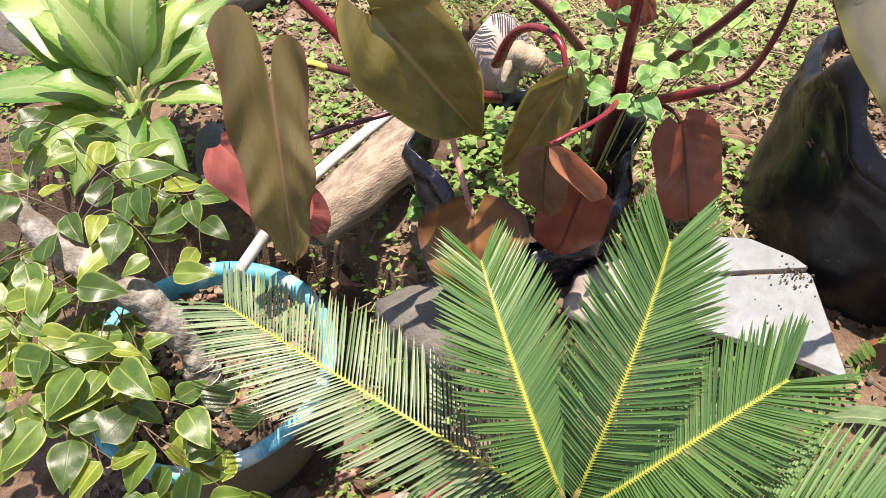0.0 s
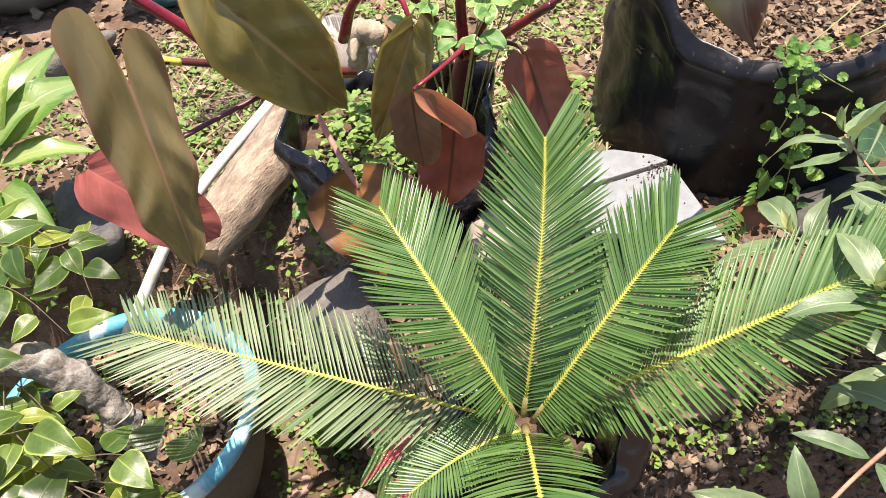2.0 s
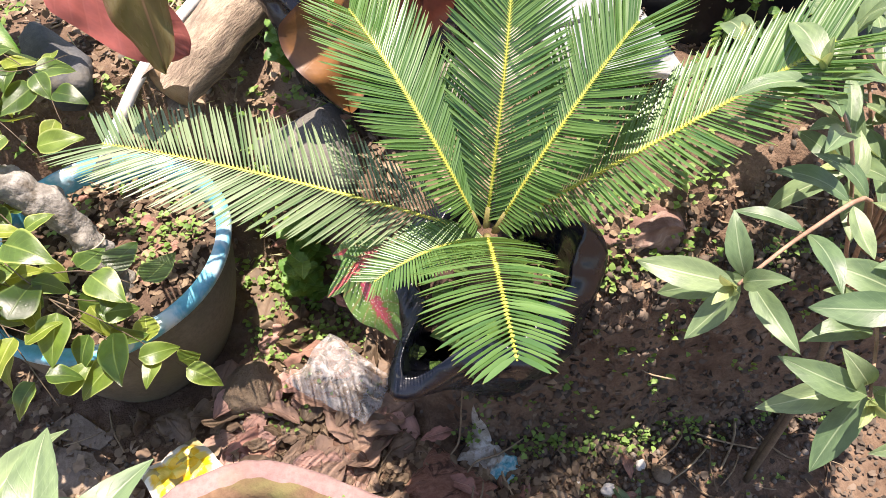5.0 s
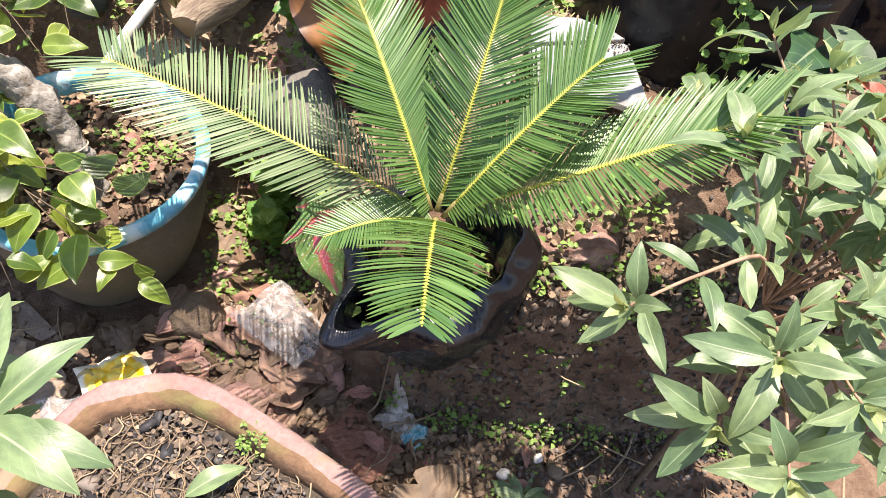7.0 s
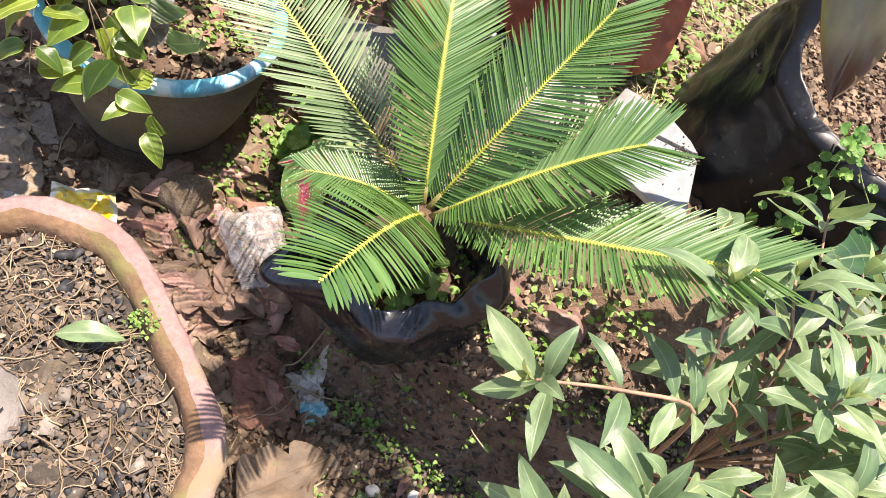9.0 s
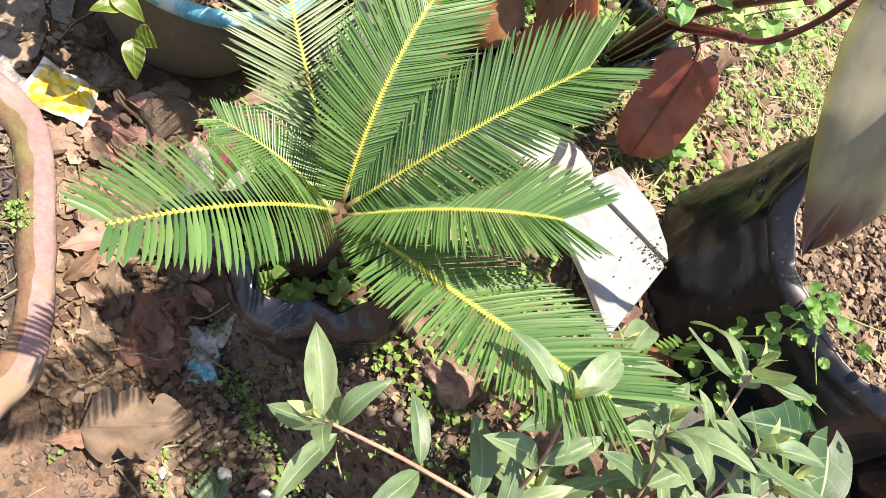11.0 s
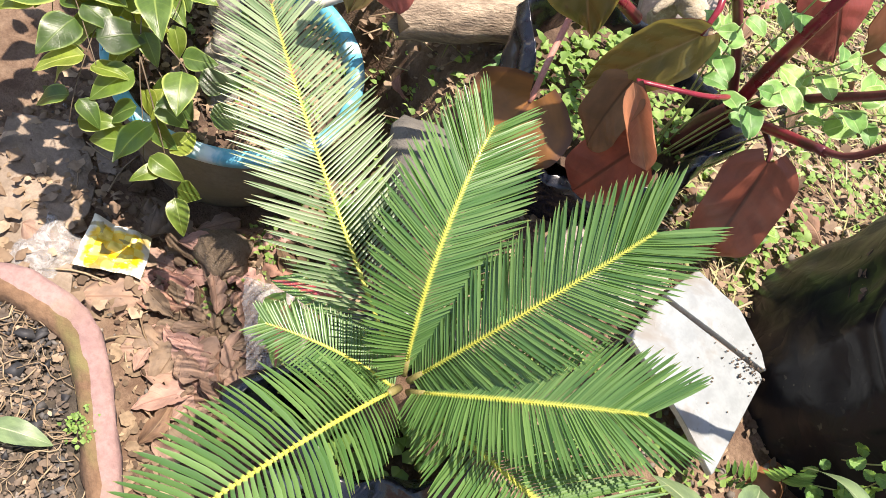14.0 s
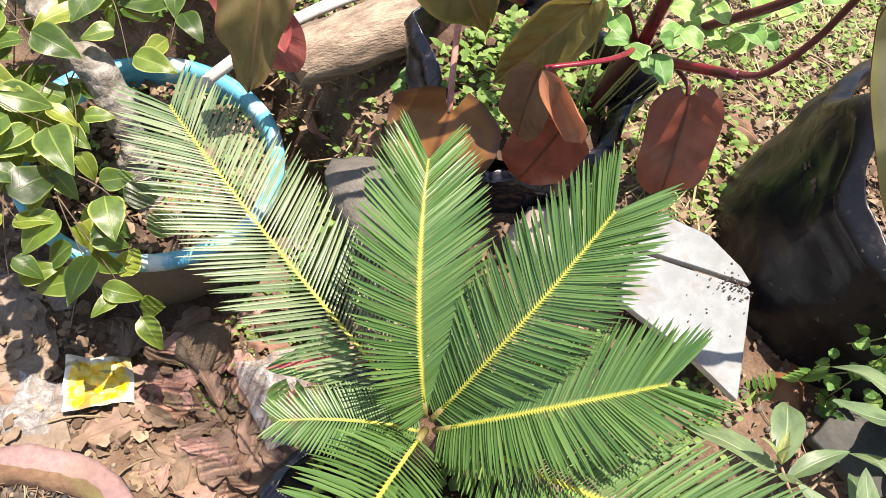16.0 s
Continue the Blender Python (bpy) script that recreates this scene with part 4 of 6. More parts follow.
for c, s, sd, r, mt, lb in (((-0.02, 0.80, 0.46), (0.10, 0.12, 0.10), 3, 0.5, "rock", "rough grey stone beside the palm"), ((0.33, 0.80, 0.585), (0.11, 0.09, 0.06), 5, 0.2, "palestone", "pale pinkish flat stone half hidden under fronds"),
                            ((-0.285, 0.575, 0.03), (0.065, 0.055, 0.05), 8, 0.3, "brownrock", "earth-brown lump of rock on dead leaves"), 
                            ((0.10, 1.57, 0.55), (0.10, 0.09, 0.10), 15, 0.4, "palestone", "whitish stone behind the bronze-leaved plant"), ((-0.53, 1.24, 0.46), (0.07, 0.14, 0.075), 19, 0.25, "slate", "dark bluish-grey stone beside the log"), ((-1.15, 2.22, 0.44), (0.17, 0.26, 0.07), 23, 0.3, "rock", "grey flat stone at the back of the bed"), ((-0.62, 2.08, 0.44), (0.13, 0.05, 0.06), 27, 0.7, "rock", "grey weathered stone lump among ferny weeds"), ((-1.25, 1.85, 0.42), (0.22, 0.14, 0.1), 17, 0.2, "rock", "flat grey stone at the bed's edge")):
    tagged(shape("stone", stone(c, s, sd, 0.32, r), M[mt]), lb, "stone", "garden stones")
tagged(shape("brick", block((0.455, 0.435, 0.468), (0.17, 0.085, 0.11), radians(-8), 0.016, 3, 20, tilt=-0.1), M["brick"]), "crumbling red brick beside the black bag", "brick")


# ---- plants ----
RND = random.Random(5)


def leafy(plant, mesh, base, tip, up=(0, 0, 1), name="leaf", parent=None):
    return link(name, mesh, parent or plant, place(base, tip, up))


def twig(plant, pts, r0, r1, mat, name="branch", n=14, sides=7, rough=0.0):
    path = curve(pts, n)
    ob = shape(name, tube(path, [r0, r1], sides, 1, rough, 1), mat, plant)
    return ob, path


M["darktwig"] = mottled("dark_twig", (0.10, 0.075, 0.05), (0.17, 0.13, 0.085), 40, 0.9, 0.3)

# weeping fig in the blue-rimmed pot
FIG = [leaf_mesh("fig_leaf", leaf(w, ovate, 12, 4, f, a, 0.03, seed=i), M["ficus"]) for i, (w, f, a) in enumerate(((0.70, 0.16, 0.2), (0.66, 0.2, 0.26), (0.76, 0.1, 0.14), (0.70, 0.16, -0.08)))]
FIG += [leaf_mesh("young_fig_leaf", leaf(w, ovate, 12, 4, 0.2, a, 0.03, seed=8 + i), M["ficus_young"]) for i, (w, a) in enumerate(((0.60, 0.24), (0.66, 0.16)))]
fig = thing("weeping_fig", (-0.46, 0.72, 0.29), "weeping fig with a pale knobbly trunk and drooping leafy branches", "shrub")
trunk_path = curve([(-0.455, 0.715, 0.27), (-0.462, 0.722, 0.38), (-0.48, 0.745, 0.46), (-0.53, 0.775, 0.54), (-0.61, 0.80, 0.585), (-0.72, 0.86, 0.62), (-0.80, 0.92, 0.66)], 44)
V, F = tube(curve(trunk_path, 110), [0.026, 0.027, 0.026, 0.030, 0.028, 0.024, 0.018], 28, 1, 0.0, 7)
path = curve(trunk_path, 110)
for q in range(len(V)):
    # knobs and scars
    c = path[min(109, q // 28)]
    V[q] += (V[q] - c) * (0.45 * noise.noise(V[q] * 28) + 0.30 * max(0.0, noise.noise(V[q] * 55 + np.array([3.0, 0, 0]))) + 0.12 * noise.noise(V[q] * 120))
shape("trunk", (V, F), M["bark"], fig, "pale grey knobbly bent trunk")
for s0 in (6, 8, 11):
    p, q = trunk_path[s0], trunk_path[s0 + 1]
    d = (q - p) / np.linalg.norm(q - p)
    a1 = np.cross(d, [0, 0, 1.0]); a1 /= np.linalg.norm(a1)
    a2 = np.cross(a1, d)
    ring = [p + 0.029 * (math.cos(a) * a1 + math.sin(a) * a2) for a in np.linspace(0, 6.1, 22)]
    shape("wire_ring", tube(ring, [0.0016, 0.0016], 6), M["sheath"], fig, "loop of pale training wire")


def fig_branch(pts, leaves, size, start=0.15, r=0.0014, droop=0.7, spread=1.0, hang=None):
    ob, path = twig(fig, pts, r, 0.0007, M["darktwig"], n=18, sides=6)
    for i in range(leaves):
        s = start + (1 - start) * (i + RND.random() * 0.6) / leaves
        k2 = min(len(path) - 2, int(s * (len(path) - 1)))
        p = Vector(path[k2])
        d = Vector(path[k2 + 1] - path[k2]).normalized()
        sd = d.cross(Vector((0, 0, 1)))
        if sd.length < 0.1: sd = Vector((1, 0, 0))
        sd.normalize()
        sg = 1 if i % 2 else -1
        v = d * RND.uniform(-0.2, 0.8) + sd * sg * RND.uniform(0.4, 1.2) * spread + Vector((RND.uniform(-0.6, 0.6), RND.uniform(-0.5, 0.4), -droop * RND.uniform(0.0, 1.0)))
        v.normalize()
        L = size * RND.uniform(0.65, 1.12)
        stalk = p + v * 0.012
        up = Vector((RND.uniform(-0.4, 0.4), RND.uniform(-0.6, 0.1), 1.0))
        leafy(fig, RND.choice(FIG), stalk, stalk + v * L, up)
    return path


# the branch that hangs over the rim
fig_branch([(-0.60, 0.795, 0.58), (-0.58, 0.66, 0.57), (-0.50, 0.56, 0.50), (-0.43, 0.50, 0.42), (-0.40, 0.47, 0.36)], 9, 0.085, 0.25)
fig_branch([(-0.50, 0.56, 0.50), (-0.44, 0.53, 0.46), (-0.37, 0.50, 0.36), (-0.34, 0.49, 0.30)], 6, 0.085, 0.3)
fig_branch([(-0.52, 0.60, 0.52), (-0.44, 0.60, 0.50), (-0.36, 0.57, 0.46)], 5, 0.08, 0.35, droop=0.4)
# leaves over the far side of the rim
fig_branch([(-0.70, 0.86, 0.61), (-0.66, 0.98, 0.68), (-0.56, 1.0, 0.70), (-0.47, 0.93, 0.66), (-0.44, 0.84, 0.62)], 10, 0.08, 0.3)
fig_branch([(-0.70, 0.86, 0.61), (-0.63, 0.90, 0.67), (-0.55, 0.86, 0.66), (-0.48, 0.78, 0.61)], 9, 0.08, 0.3)
fig_branch([(-0.78, 0.91, 0.65), (-0.80, 1.04, 0.68), (-0.74, 1.10, 0.70), (-0.62, 1.06, 0.69)], 4, 0.075, 0.4)
fig_branch([(-0.80, 0.92, 0.66), (-0.92, 0.98, 0.66), (-0.86, 1.08, 0.64)], 5, 0.075, 0.3)
# the side towards the path
fig_branch([(-0.66, 0.82, 0.60), (-0.72, 0.70, 0.62), (-0.70, 0.58, 0.58), (-0.63, 0.50, 0.50)], 14, 0.085, 0.15)
fig_branch([(-0.72, 0.86, 0.62), (-0.82, 0.76, 0.64), (-0.80, 0.62, 0.60), (-0.72, 0.52, 0.53)], 14, 0.085, 0.15)
fig_branch([(-0.62, 0.80, 0.59), (-0.63, 0.68, 0.57), (-0.58, 0.55, 0.52), (-0.54, 0.46, 0.45), (-0.53, 0.43, 0.38)], 13, 0.08, 0.15)
fig_branch([(-0.64, 0.80, 0.60), (-0.56, 0.72, 0.53), (-0.53, 0.64, 0.46)], 8, 0.07, 0.2)
fig_branch([(-0.58, 0.79, 0.57), (-0.60, 0.72, 0.49), (-0.58, 0.64, 0.43)], 8, 0.065, 0.2)
fig_branch([(-0.74, 0.88, 0.63), (-0.70, 0.76, 0.52), (-0.66, 0.66, 0.44), (-0.62, 0.58, 0.38)], 12, 0.07, 0.2)
fig_branch([(-0.78, 0.90, 0.64), (-0.84, 0.84, 0.52), (-0.80, 0.74, 0.44)], 10, 0.075, 0.2)
fig_branch([(-0.80, 0.92, 0.66), (-0.94, 0.86, 0.62), (-0.96, 0.72, 0.54)], 10, 0.085, 0.2)

# the crown above the trunk and the sprays in front of it
fig_branch([(-0.78, 0.90, 0.65), (-0.86, 1.08, 0.70), (-0.76, 1.08, 0.72), (-0.65, 0.99, 0.69), (-0.54, 0.93, 0.66)], 6, 0.08, 0.3)
fig_branch([(-0.70, 0.86, 0.62), (-0.60, 0.95, 0.70), (-0.50, 0.93, 0.68), (-0.42, 0.98, 0.66)], 5, 0.085, 0.3)
fig_branch([(-0.80, 0.92, 0.66), (-0.86, 0.96, 0.68), (-0.76, 0.92, 0.68), (-0.66, 0.89, 0.65), (-0.52, 0.81, 0.63)], 6, 0.085, 0.3)
fig_branch([(-0.74, 0.88, 0.63), (-0.80, 0.76, 0.64), (-0.72, 0.69, 0.62), (-0.62, 0.63, 0.60), (-0.53, 0.64, 0.57)], 12, 0.09, 0.15)
fig_branch([(-0.76, 0.88, 0.63), (-0.78, 0.66, 0.60), (-0.70, 0.58, 0.57), (-0.60, 0.53, 0.54), (-0.52, 0.49, 0.51)], 12, 0.09, 0.2)
fig_branch([(-0.66, 0.82, 0.59), (-0.64, 0.66, 0.54), (-0.54, 0.60, 0.48), (-0.42, 0.57, 0.44)], 6, 0.09, 0.3)
fig_branch([(-0.80, 0.92, 0.66), (-0.95, 0.84, 0.70), (-0.90, 0.72, 0.66), (-0.82, 0.62, 0.60)], 10, 0.09, 0.15)
fig_branch([(-0.72, 0.86, 0.62), (-0.74, 0.80, 0.66), (-0.68, 0.77, 0.65), (-0.60, 0.73, 0.62)], 6, 0.09, 0.3)

# variegated dieffenbachia behind it
DIEF = [leaf_mesh("variegated_leaf", leaf(w, oblong, 18, 6, f, a, 0.04, seed=i + 10), M["dieff"]) for i, (w, f, a) in enumerate(((0.37, 0.18, 0.34), (0.41, 0.13, 0.42), (0.34, 0.22, 0.28)))]
dieff = thing("dieffenbachia", (-0.66, 1.23, 0.45), "dieffenbachia with broad cream and green variegated leaves", "plant")
shape("stem", tube(curve([(-0.66, 1.24, 0.44), (-0.665, 1.235, 0.55), (-0.67, 1.23, 0.66)], 10), [0.016, 0.011], 12), M["greenstem"], dieff, "pale green cane")
for i, tp in enumerate(((-0.99, 1.40, 0.74), (-0.97, 1.28, 0.66), (-0.93, 1.14, 0.62), (-0.86, 1.02, 0.60), (-0.53, 1.40, 0.82), (-0.80, 1.44, 0.80), (-0.66, 1.50, 0.80), (-0.74, 1.00, 0.60), (-0.44, 1.22, 0.66), (-0.60, 0.98, 0.60), (-0.49, 1.32, 0.74), (-0.90, 1.36, 0.80), (-0.72, 1.42, 0.88), (-0.52, 1.06, 0.62), (-0.50, 1.50, 0.76), (-0.90, 1.52, 0.72), (-0.84, 1.18, 0.74), (-0.62, 1.10, 0.72), (-1.02, 1.50, 0.82), (-0.60, 1.46, 0.92), (-0.80, 1.30, 0.90), (-1.04, 1.18, 0.66), (-0.40, 1.38, 0.72))):
    c = Vector((-0.668, 1.230, 0.58 + 0.006 * (i % 12)))
    t = Vector(tp)
    mid = c.lerp(t, 0.2) + Vector((0, 0, 0.035))
    shape("leaf_stalk", tube(curve([tuple(c), tuple(c.lerp(mid, 0.5) + Vector((0, 0, 0.014))), tuple(mid)], 6), [0.005, 0.0035], 7), M["greenstem"], dieff)
    leafy(dieff, DIEF[i % 3], mid, t, (RND.uniform(-0.3, 0.3), RND.uniform(-0.5, 0), 1))

# bronze-leaved philodendron in the middle bag
def quilt(geo, ribs, depth):
    """Raises the blade between its midrib and lateral ribs."""
    V, F, UV = geo
    t = np.abs(UV[:, 1] * 2 - 1)
    V[:, 2] += depth * np.abs(np.sin(math.pi * ribs * (UV[:, 0] - 0.22 * t))) * np.sin(math.pi * np.clip(t, 0, 1)) ** 0.7
    return V, F, UV


phil = thing("philodendron", (0.25, 0.90, 0.70), "philodendron with bronze heart-shaped leaves and crimson stalks", "plant")
BRONZE = [leaf_mesh("bronze_leaf", two_sided(quilt(leaf(w, pf, 48, 9, f, a, wv, lobe, seed=20 + i), 5, 0.018), 0.008), [M[mt], M["philo_red"]]) for i, (w, pf, f, a, wv, lobe, mt) in enumerate(((0.45, sagit, 0.2, 0.12, 0.06, 0.36, "philo"), (0.48, sagit, 0.14, 0.14, 0.05, 0.16, "philo_green"), (0.40, sagit, 0.25, 0.1, 0.045, 0.12, "philo_green"), (0.44, tailed, 0.16, 0.10, 0.05, 0.06, "philo_pale")))]

# the long leaf's basal lobes: uneven, with a narrow cleft between them
V, F, UV = leaf(1.0, lambda a: 1.0, 40, 9, 0.0, 0.12, 0.0, 0.0, seed=20)
t, a = UV[:, 1] * 2 - 1, UV[:, 0]
half = np.where(t < 0, np.interp(a, [0, 0.27, 0.64, 0.85, 0.95, 1], [0.235, 0.21, 0.165, 0.10, 0.05, 0.004]), np.interp(a, [0, 0.2, 0.42, 0.73, 0.9, 1], [0.165, 0.155, 0.15, 0.106, 0.055, 0.004]))
V[:, 0] = a - (1 - (1 - np.abs(t)) ** 7) * (1 - 0.3 * np.abs(t) ** 6) * (1 - a) ** 3.5 * np.where(t < 0, 0.38, 0.24)
V[:, 1] = half * t + 0.010 * np.sin(a * 17) * np.abs(t)
V[:, 2] += 0.18 * np.abs(V[:, 1]) + 0.022 * np.abs(t) * np.sin(a * 13 + np.where(t > 0, 2.0, 0.3)) + 0.012 * np.sin(a * 30 - np.abs(t) * 6) * np.abs(t)
BRONZE[0] = leaf_mesh("bronze_leaf", two_sided(quilt((V, F, UV), 6, 0.003), 0.008), [M["philo"], M["philo_red"]])


def stalk(pts, r0, r1, mat, label=""):
    return shape("leaf_stalk", tube(curve(pts, 16), [r0, (r0 + r1) / 2, r1], 10, 0.8), M[mat], phil, label)


node = (0.295, 1.0, 0.835)
shape("stem", tube(curve([(0.27, 1.03, 0.66), (0.285, 1.02, 0.75), (0.30, 1.005, 0.845)], 10), [0.020, 0.024, 0.017], 12, 1, 0.12, 3), M["darkstem"], phil, "short thick dark stem")
# two upright bronze leaves, one drooping, one small
leafy(phil, BRONZE[0], (-0.205, 0.725, 1.075), (-0.208, 0.662, 0.81), (0.25, -1, 0.35))
leafy(phil, BRONZE[1], (-0.085, 0.80, 1.13), (0.055, 0.885, 0.865), (-0.1, -0.75, 0.75))
leafy(phil, BRONZE[2], (0.173, 0.835, 1.01), (0.097, 0.850, 0.815), (0.15, -0.8, 0.6))
leafy(phil, BRONZE[3], (0.45, 0.685, 1.31), (0.65, 0.69, 0.95), (0.1, -0.9, 0.25))
crown = (0.09, 0.99, 0.86)
stalk([(-0.26, 0.87, 1.21), (-0.19, 0.84, 1.14), (-0.134, 0.832, 1.08), (-0.091, 0.818, 1.03), (-0.04, 0.845, 0.985), crown], 0.008, 0.0105, "redstem", "thick crimson stalk")
stalk([(-0.205, 0.725, 1.075), (-0.177, 0.79, 1.062), (-0.105, 0.81, 1.03), (-0.04, 0.85, 0.99), (0.05, 0.95, 0.90)], 0.005, 0.009, "darkstem")
stalk([(-0.195, 0.752, 1.07), (-0.177, 0.79, 1.063), (-0.15, 0.80, 1.05)], 0.0062, 0.0068, "rachis", "yellow joint of the stalk")
stalk([node, (0.203, 0.92, 1.0), (0.10, 0.86, 1.13), (-0.02, 0.82, 1.17), (-0.085, 0.80, 1.13)], 0.010, 0.005, "darkstem")
stalk([(0.085, 1.0, 0.92), (0.105, 0.965, 0.995), (0.135, 0.915, 1.04), (0.165, 0.865, 1.045), (0.173, 0.835, 1.01)], 0.011, 0.003, "redstem", "curved crimson stalk")
stalk([node, (0.28, 0.955, 0.95), (0.27, 0.91, 1.08), (0.265, 0.93, 1.20)], 0.011, 0.007, "redstem", "upright crimson stalk")
stalk([node, (0.33, 0.945, 0.95), (0.385, 0.865, 1.09), (0.43, 0.84, 1.19)], 0.009, 0.007, "darkstem")
stalk([node, (0.325, 0.93, 0.90), (0.35, 0.86, 0.965), (0.376, 0.80, 1.022)], 0.012, 0.008, "redstem", "flattened crimson stalk")
stalk([(0.37, 0.81, 1.012), (0.395, 0.785, 1.05), (0.413, 0.78, 1.119), (0.415, 0.76, 1.22), (0.44, 0.70, 1.30)], 0.006, 0.0045, "darkstem")
stalk([(0.05, 0.93, 0.93), (-0.035, 0.853, 0.95), (-0.114, 0.813, 0.95), (-0.2, 0.765, 0.95), (-0.245, 0.75, 0.945)], 0.0055, 0.004, "darkstem", "thin dark red stalk")
stalk([node, (0.32, 0.95, 0.89), (0.355, 0.90, 0.905), (0.367, 0.888, 0.892)], 0.006, 0.0035, "darkstem")
stalk([node, (0.275, 0.92, 0.915), (0.228, 0.81, 0.965), (0.150, 0.752, 0.962)], 0.0055, 0.0035, "redstem")
stalk([(0.0, 0.96, 0.88), (0.013, 0.919, 0.835), (0.03, 0.87, 0.79), (0.049, 0.825, 0.742)], 0.0055, 0.005, "pinkstem", "bare pinkish stalk")
# copper undersides turned to the light
COPPER = [leaf_mesh("copper_leaf", two_sided(quilt(leaf(w, pf, 30, 8, f, a, wv, lobe, seed=30 + i), 6, 0.014), 0.008), [M[mt], M[mt]]) for i, (w, pf, f, a, wv, lobe, mt) in enumerate(((0.50, blunt, 0.14, 0.12, 0.05, 0.08, "philo_red"), (1.05, heart, 0.12, 0.14, 0.08, 0.25, "philo_rust"), (0.52, oblong, -0.2, 0.1, 0.03, 0, "philo_red"), (0.42, blunt, 0.1, 0.16, 0.06, 0.06, "philo_dark"), (0.58, blunt, 0.05, 0.1, 0.05, 0.0, "philo_red")))]
leafy(phil, COPPER[0], (0.367, 0.888, 0.893), (0.430, 0.893, 0.675), (0.1, -0.9, 0.35))
leafy(phil, COPPER[1], (0.049, 0.822, 0.745), (0.05, 0.755, 0.59), (0.05, -0.9, 0.4))
leafy(phil, COPPER[3], (0.146, 0.752, 0.958), (0.160, 0.79, 0.79), (-0.25, -0.9, 0.5))
leafy(phil, COPPER[4], (0.215, 0.785, 0.86), (0.192, 0.805, 0.675), (-0.1, -0.9, 0.5))
leafy(phil, COPPER[2], (0.24, 1.02, 1.10), (0.36, 1.12, 0.93), (0.2, -0.7, 0.7))
leafy(phil, COPPER[2], (0.33, 1.02, 1.12), (0.43, 1.10, 0.98), (0.2, -0.7, 0.7))
# folded-over salmon leaf edge
V, F, UV = leaf(0.46, lance, 20, 10, 0.0, 0.06, 0.02, seed=41)
ang = V[:, 1] * 9.0
V2 = np.stack([V[:, 0], np.sin(ang) / 9.0, V[:, 2] + (1 - np.cos(ang)) / 9.0], 1)
PINK = leaf_mesh("rolled_leaf", (V2, F, UV), M["philo_pink"])
leafy(phil, PINK, (0.148, 0.742, 0.965), (0.243, 0.766, 0.846), (0.35, -0.9, 0.3))
SALMON = leaf_mesh("salmon_leaf", two_sided(quilt(leaf(0.50, blunt, 30, 8, 0.1, 0.14, 0.06, 0.05, seed=43), 6, 0.012), 0.008), [M["philo_pink"], M["philo_red"]])
leafy(phil, SALMON, (-0.325, 0.80, 0.915), (-0.185, 0.775, 0.755), (0.05, -0.9, 0.45))
leafy(phil, PINK, (-0.285, 0.83, 0.93), (-0.20, 0.76, 0.80), (0.5, -0.6, 0.4))

# caladium at the edge of the palm's bag
cal = thing("caladium", (0.05, 0.42, 0.44), "caladium with red-centred, white-speckled green leaves", "plant")
CAL = leaf_mesh("speckled_leaf", leaf(0.58, heart, 14, 6, 0.15, 0.12, 0.04, 0.18, seed=50), M["caladium"])
for b0, t0 in (((0.035, 0.445, 0.575), (-0.062, 0.402, 0.54)), ((-0.005, 0.36, 0.615), (0.030, 0.318, 0.505)), ((0.0, 0.49, 0.53), (-0.04, 0.52, 0.49))):
    leafy(cal, CAL, b0, t0, (-0.3, -0.5, 1))
    shape("leaf_stalk", tube(curve([(0.06, 0.42, 0.42), (0.05, 0.43, 0.52), b0], 8), [0.003, 0.0018], 6), M["greenstem"], cal)

# mint-like plant among the crimson stalks
MINT = [leaf_mesh("scalloped_leaf", leaf(w, roundish, 34, 5, 0.2, 0.22, 0.05, seed=60 + i, tooth=0.045), M["mint"]) for i, w in enumerate((0.68, 0.78))]
mint = thing("soft_herb", (0.25, 0.98, 0.72), "soft herb with pale green scalloped leaves", "plant")
for a0, b0 in (((0.24, 0.94, 0.72), (0.20, 0.83, 1.06)), ((0.26, 0.94, 0.72), (0.29, 0.82, 1.03)), ((0.27, 0.96, 0.72), (0.34, 0.90, 1.10)), ((0.26, 0.98, 0.72), (0.25, 0.93, 1.14)), ((0.25, 0.96, 0.72), (0.16, 0.95, 1.04)), ((0.29, 0.96, 0.72), (0.41, 0.93, 1.06)), ((0.30, 0.97, 0.72), (0.46, 0.96, 1.05)), ((0.28, 0.97, 0.72), (0.38, 1.02, 1.02))):
    a0, b0 = Vector(a0), Vector(b0)
    mid = a0.lerp(b0, 0.5) + Vector((0, 0, 0.05))
    shape("branch", tube(curve([tuple(a0), tuple(mid), tuple(b0)], 8), [0.0018, 0.0011], 6), M["greenstem"], mint)
    for i in range(6):
        p = a0.lerp(b0, 0.62 + 0.075 * i) + Vector((0, 0, 0.01))
        an = i * 2.4 + RND.random()
        d = Vector((math.cos(an), math.sin(an), RND.uniform(-0.25, 0.45))).normalized()
        leafy(mint, MINT[i % 2], p, p + d * RND.uniform(0.034, 0.058) * (1.0 if i < 4 else 0.6), (d.x * -0.6 + RND.uniform(-0.4, 0.4), -0.4, 1))


# pale-leaved shrub on the side of the path
SH = [leaf_mesh("shrub_leaf", leaf(w, lance, 14, 4, f, a, 0.03, seed=70 + i, tooth=0.03), M["shrub"]) for i, (w, f, a) in enumerate(((0.33, 0.28, 0.24), (0.37, 0.18, 0.34), (0.30, 0.34, 0.16), (0.34, 0.22, -0.12)))]
SHY = [leaf_mesh("young_leaf", leaf(0.36, lance, 10, 3, 0.35, 0.15, 0.03, seed=80), M["shrubtip"])]


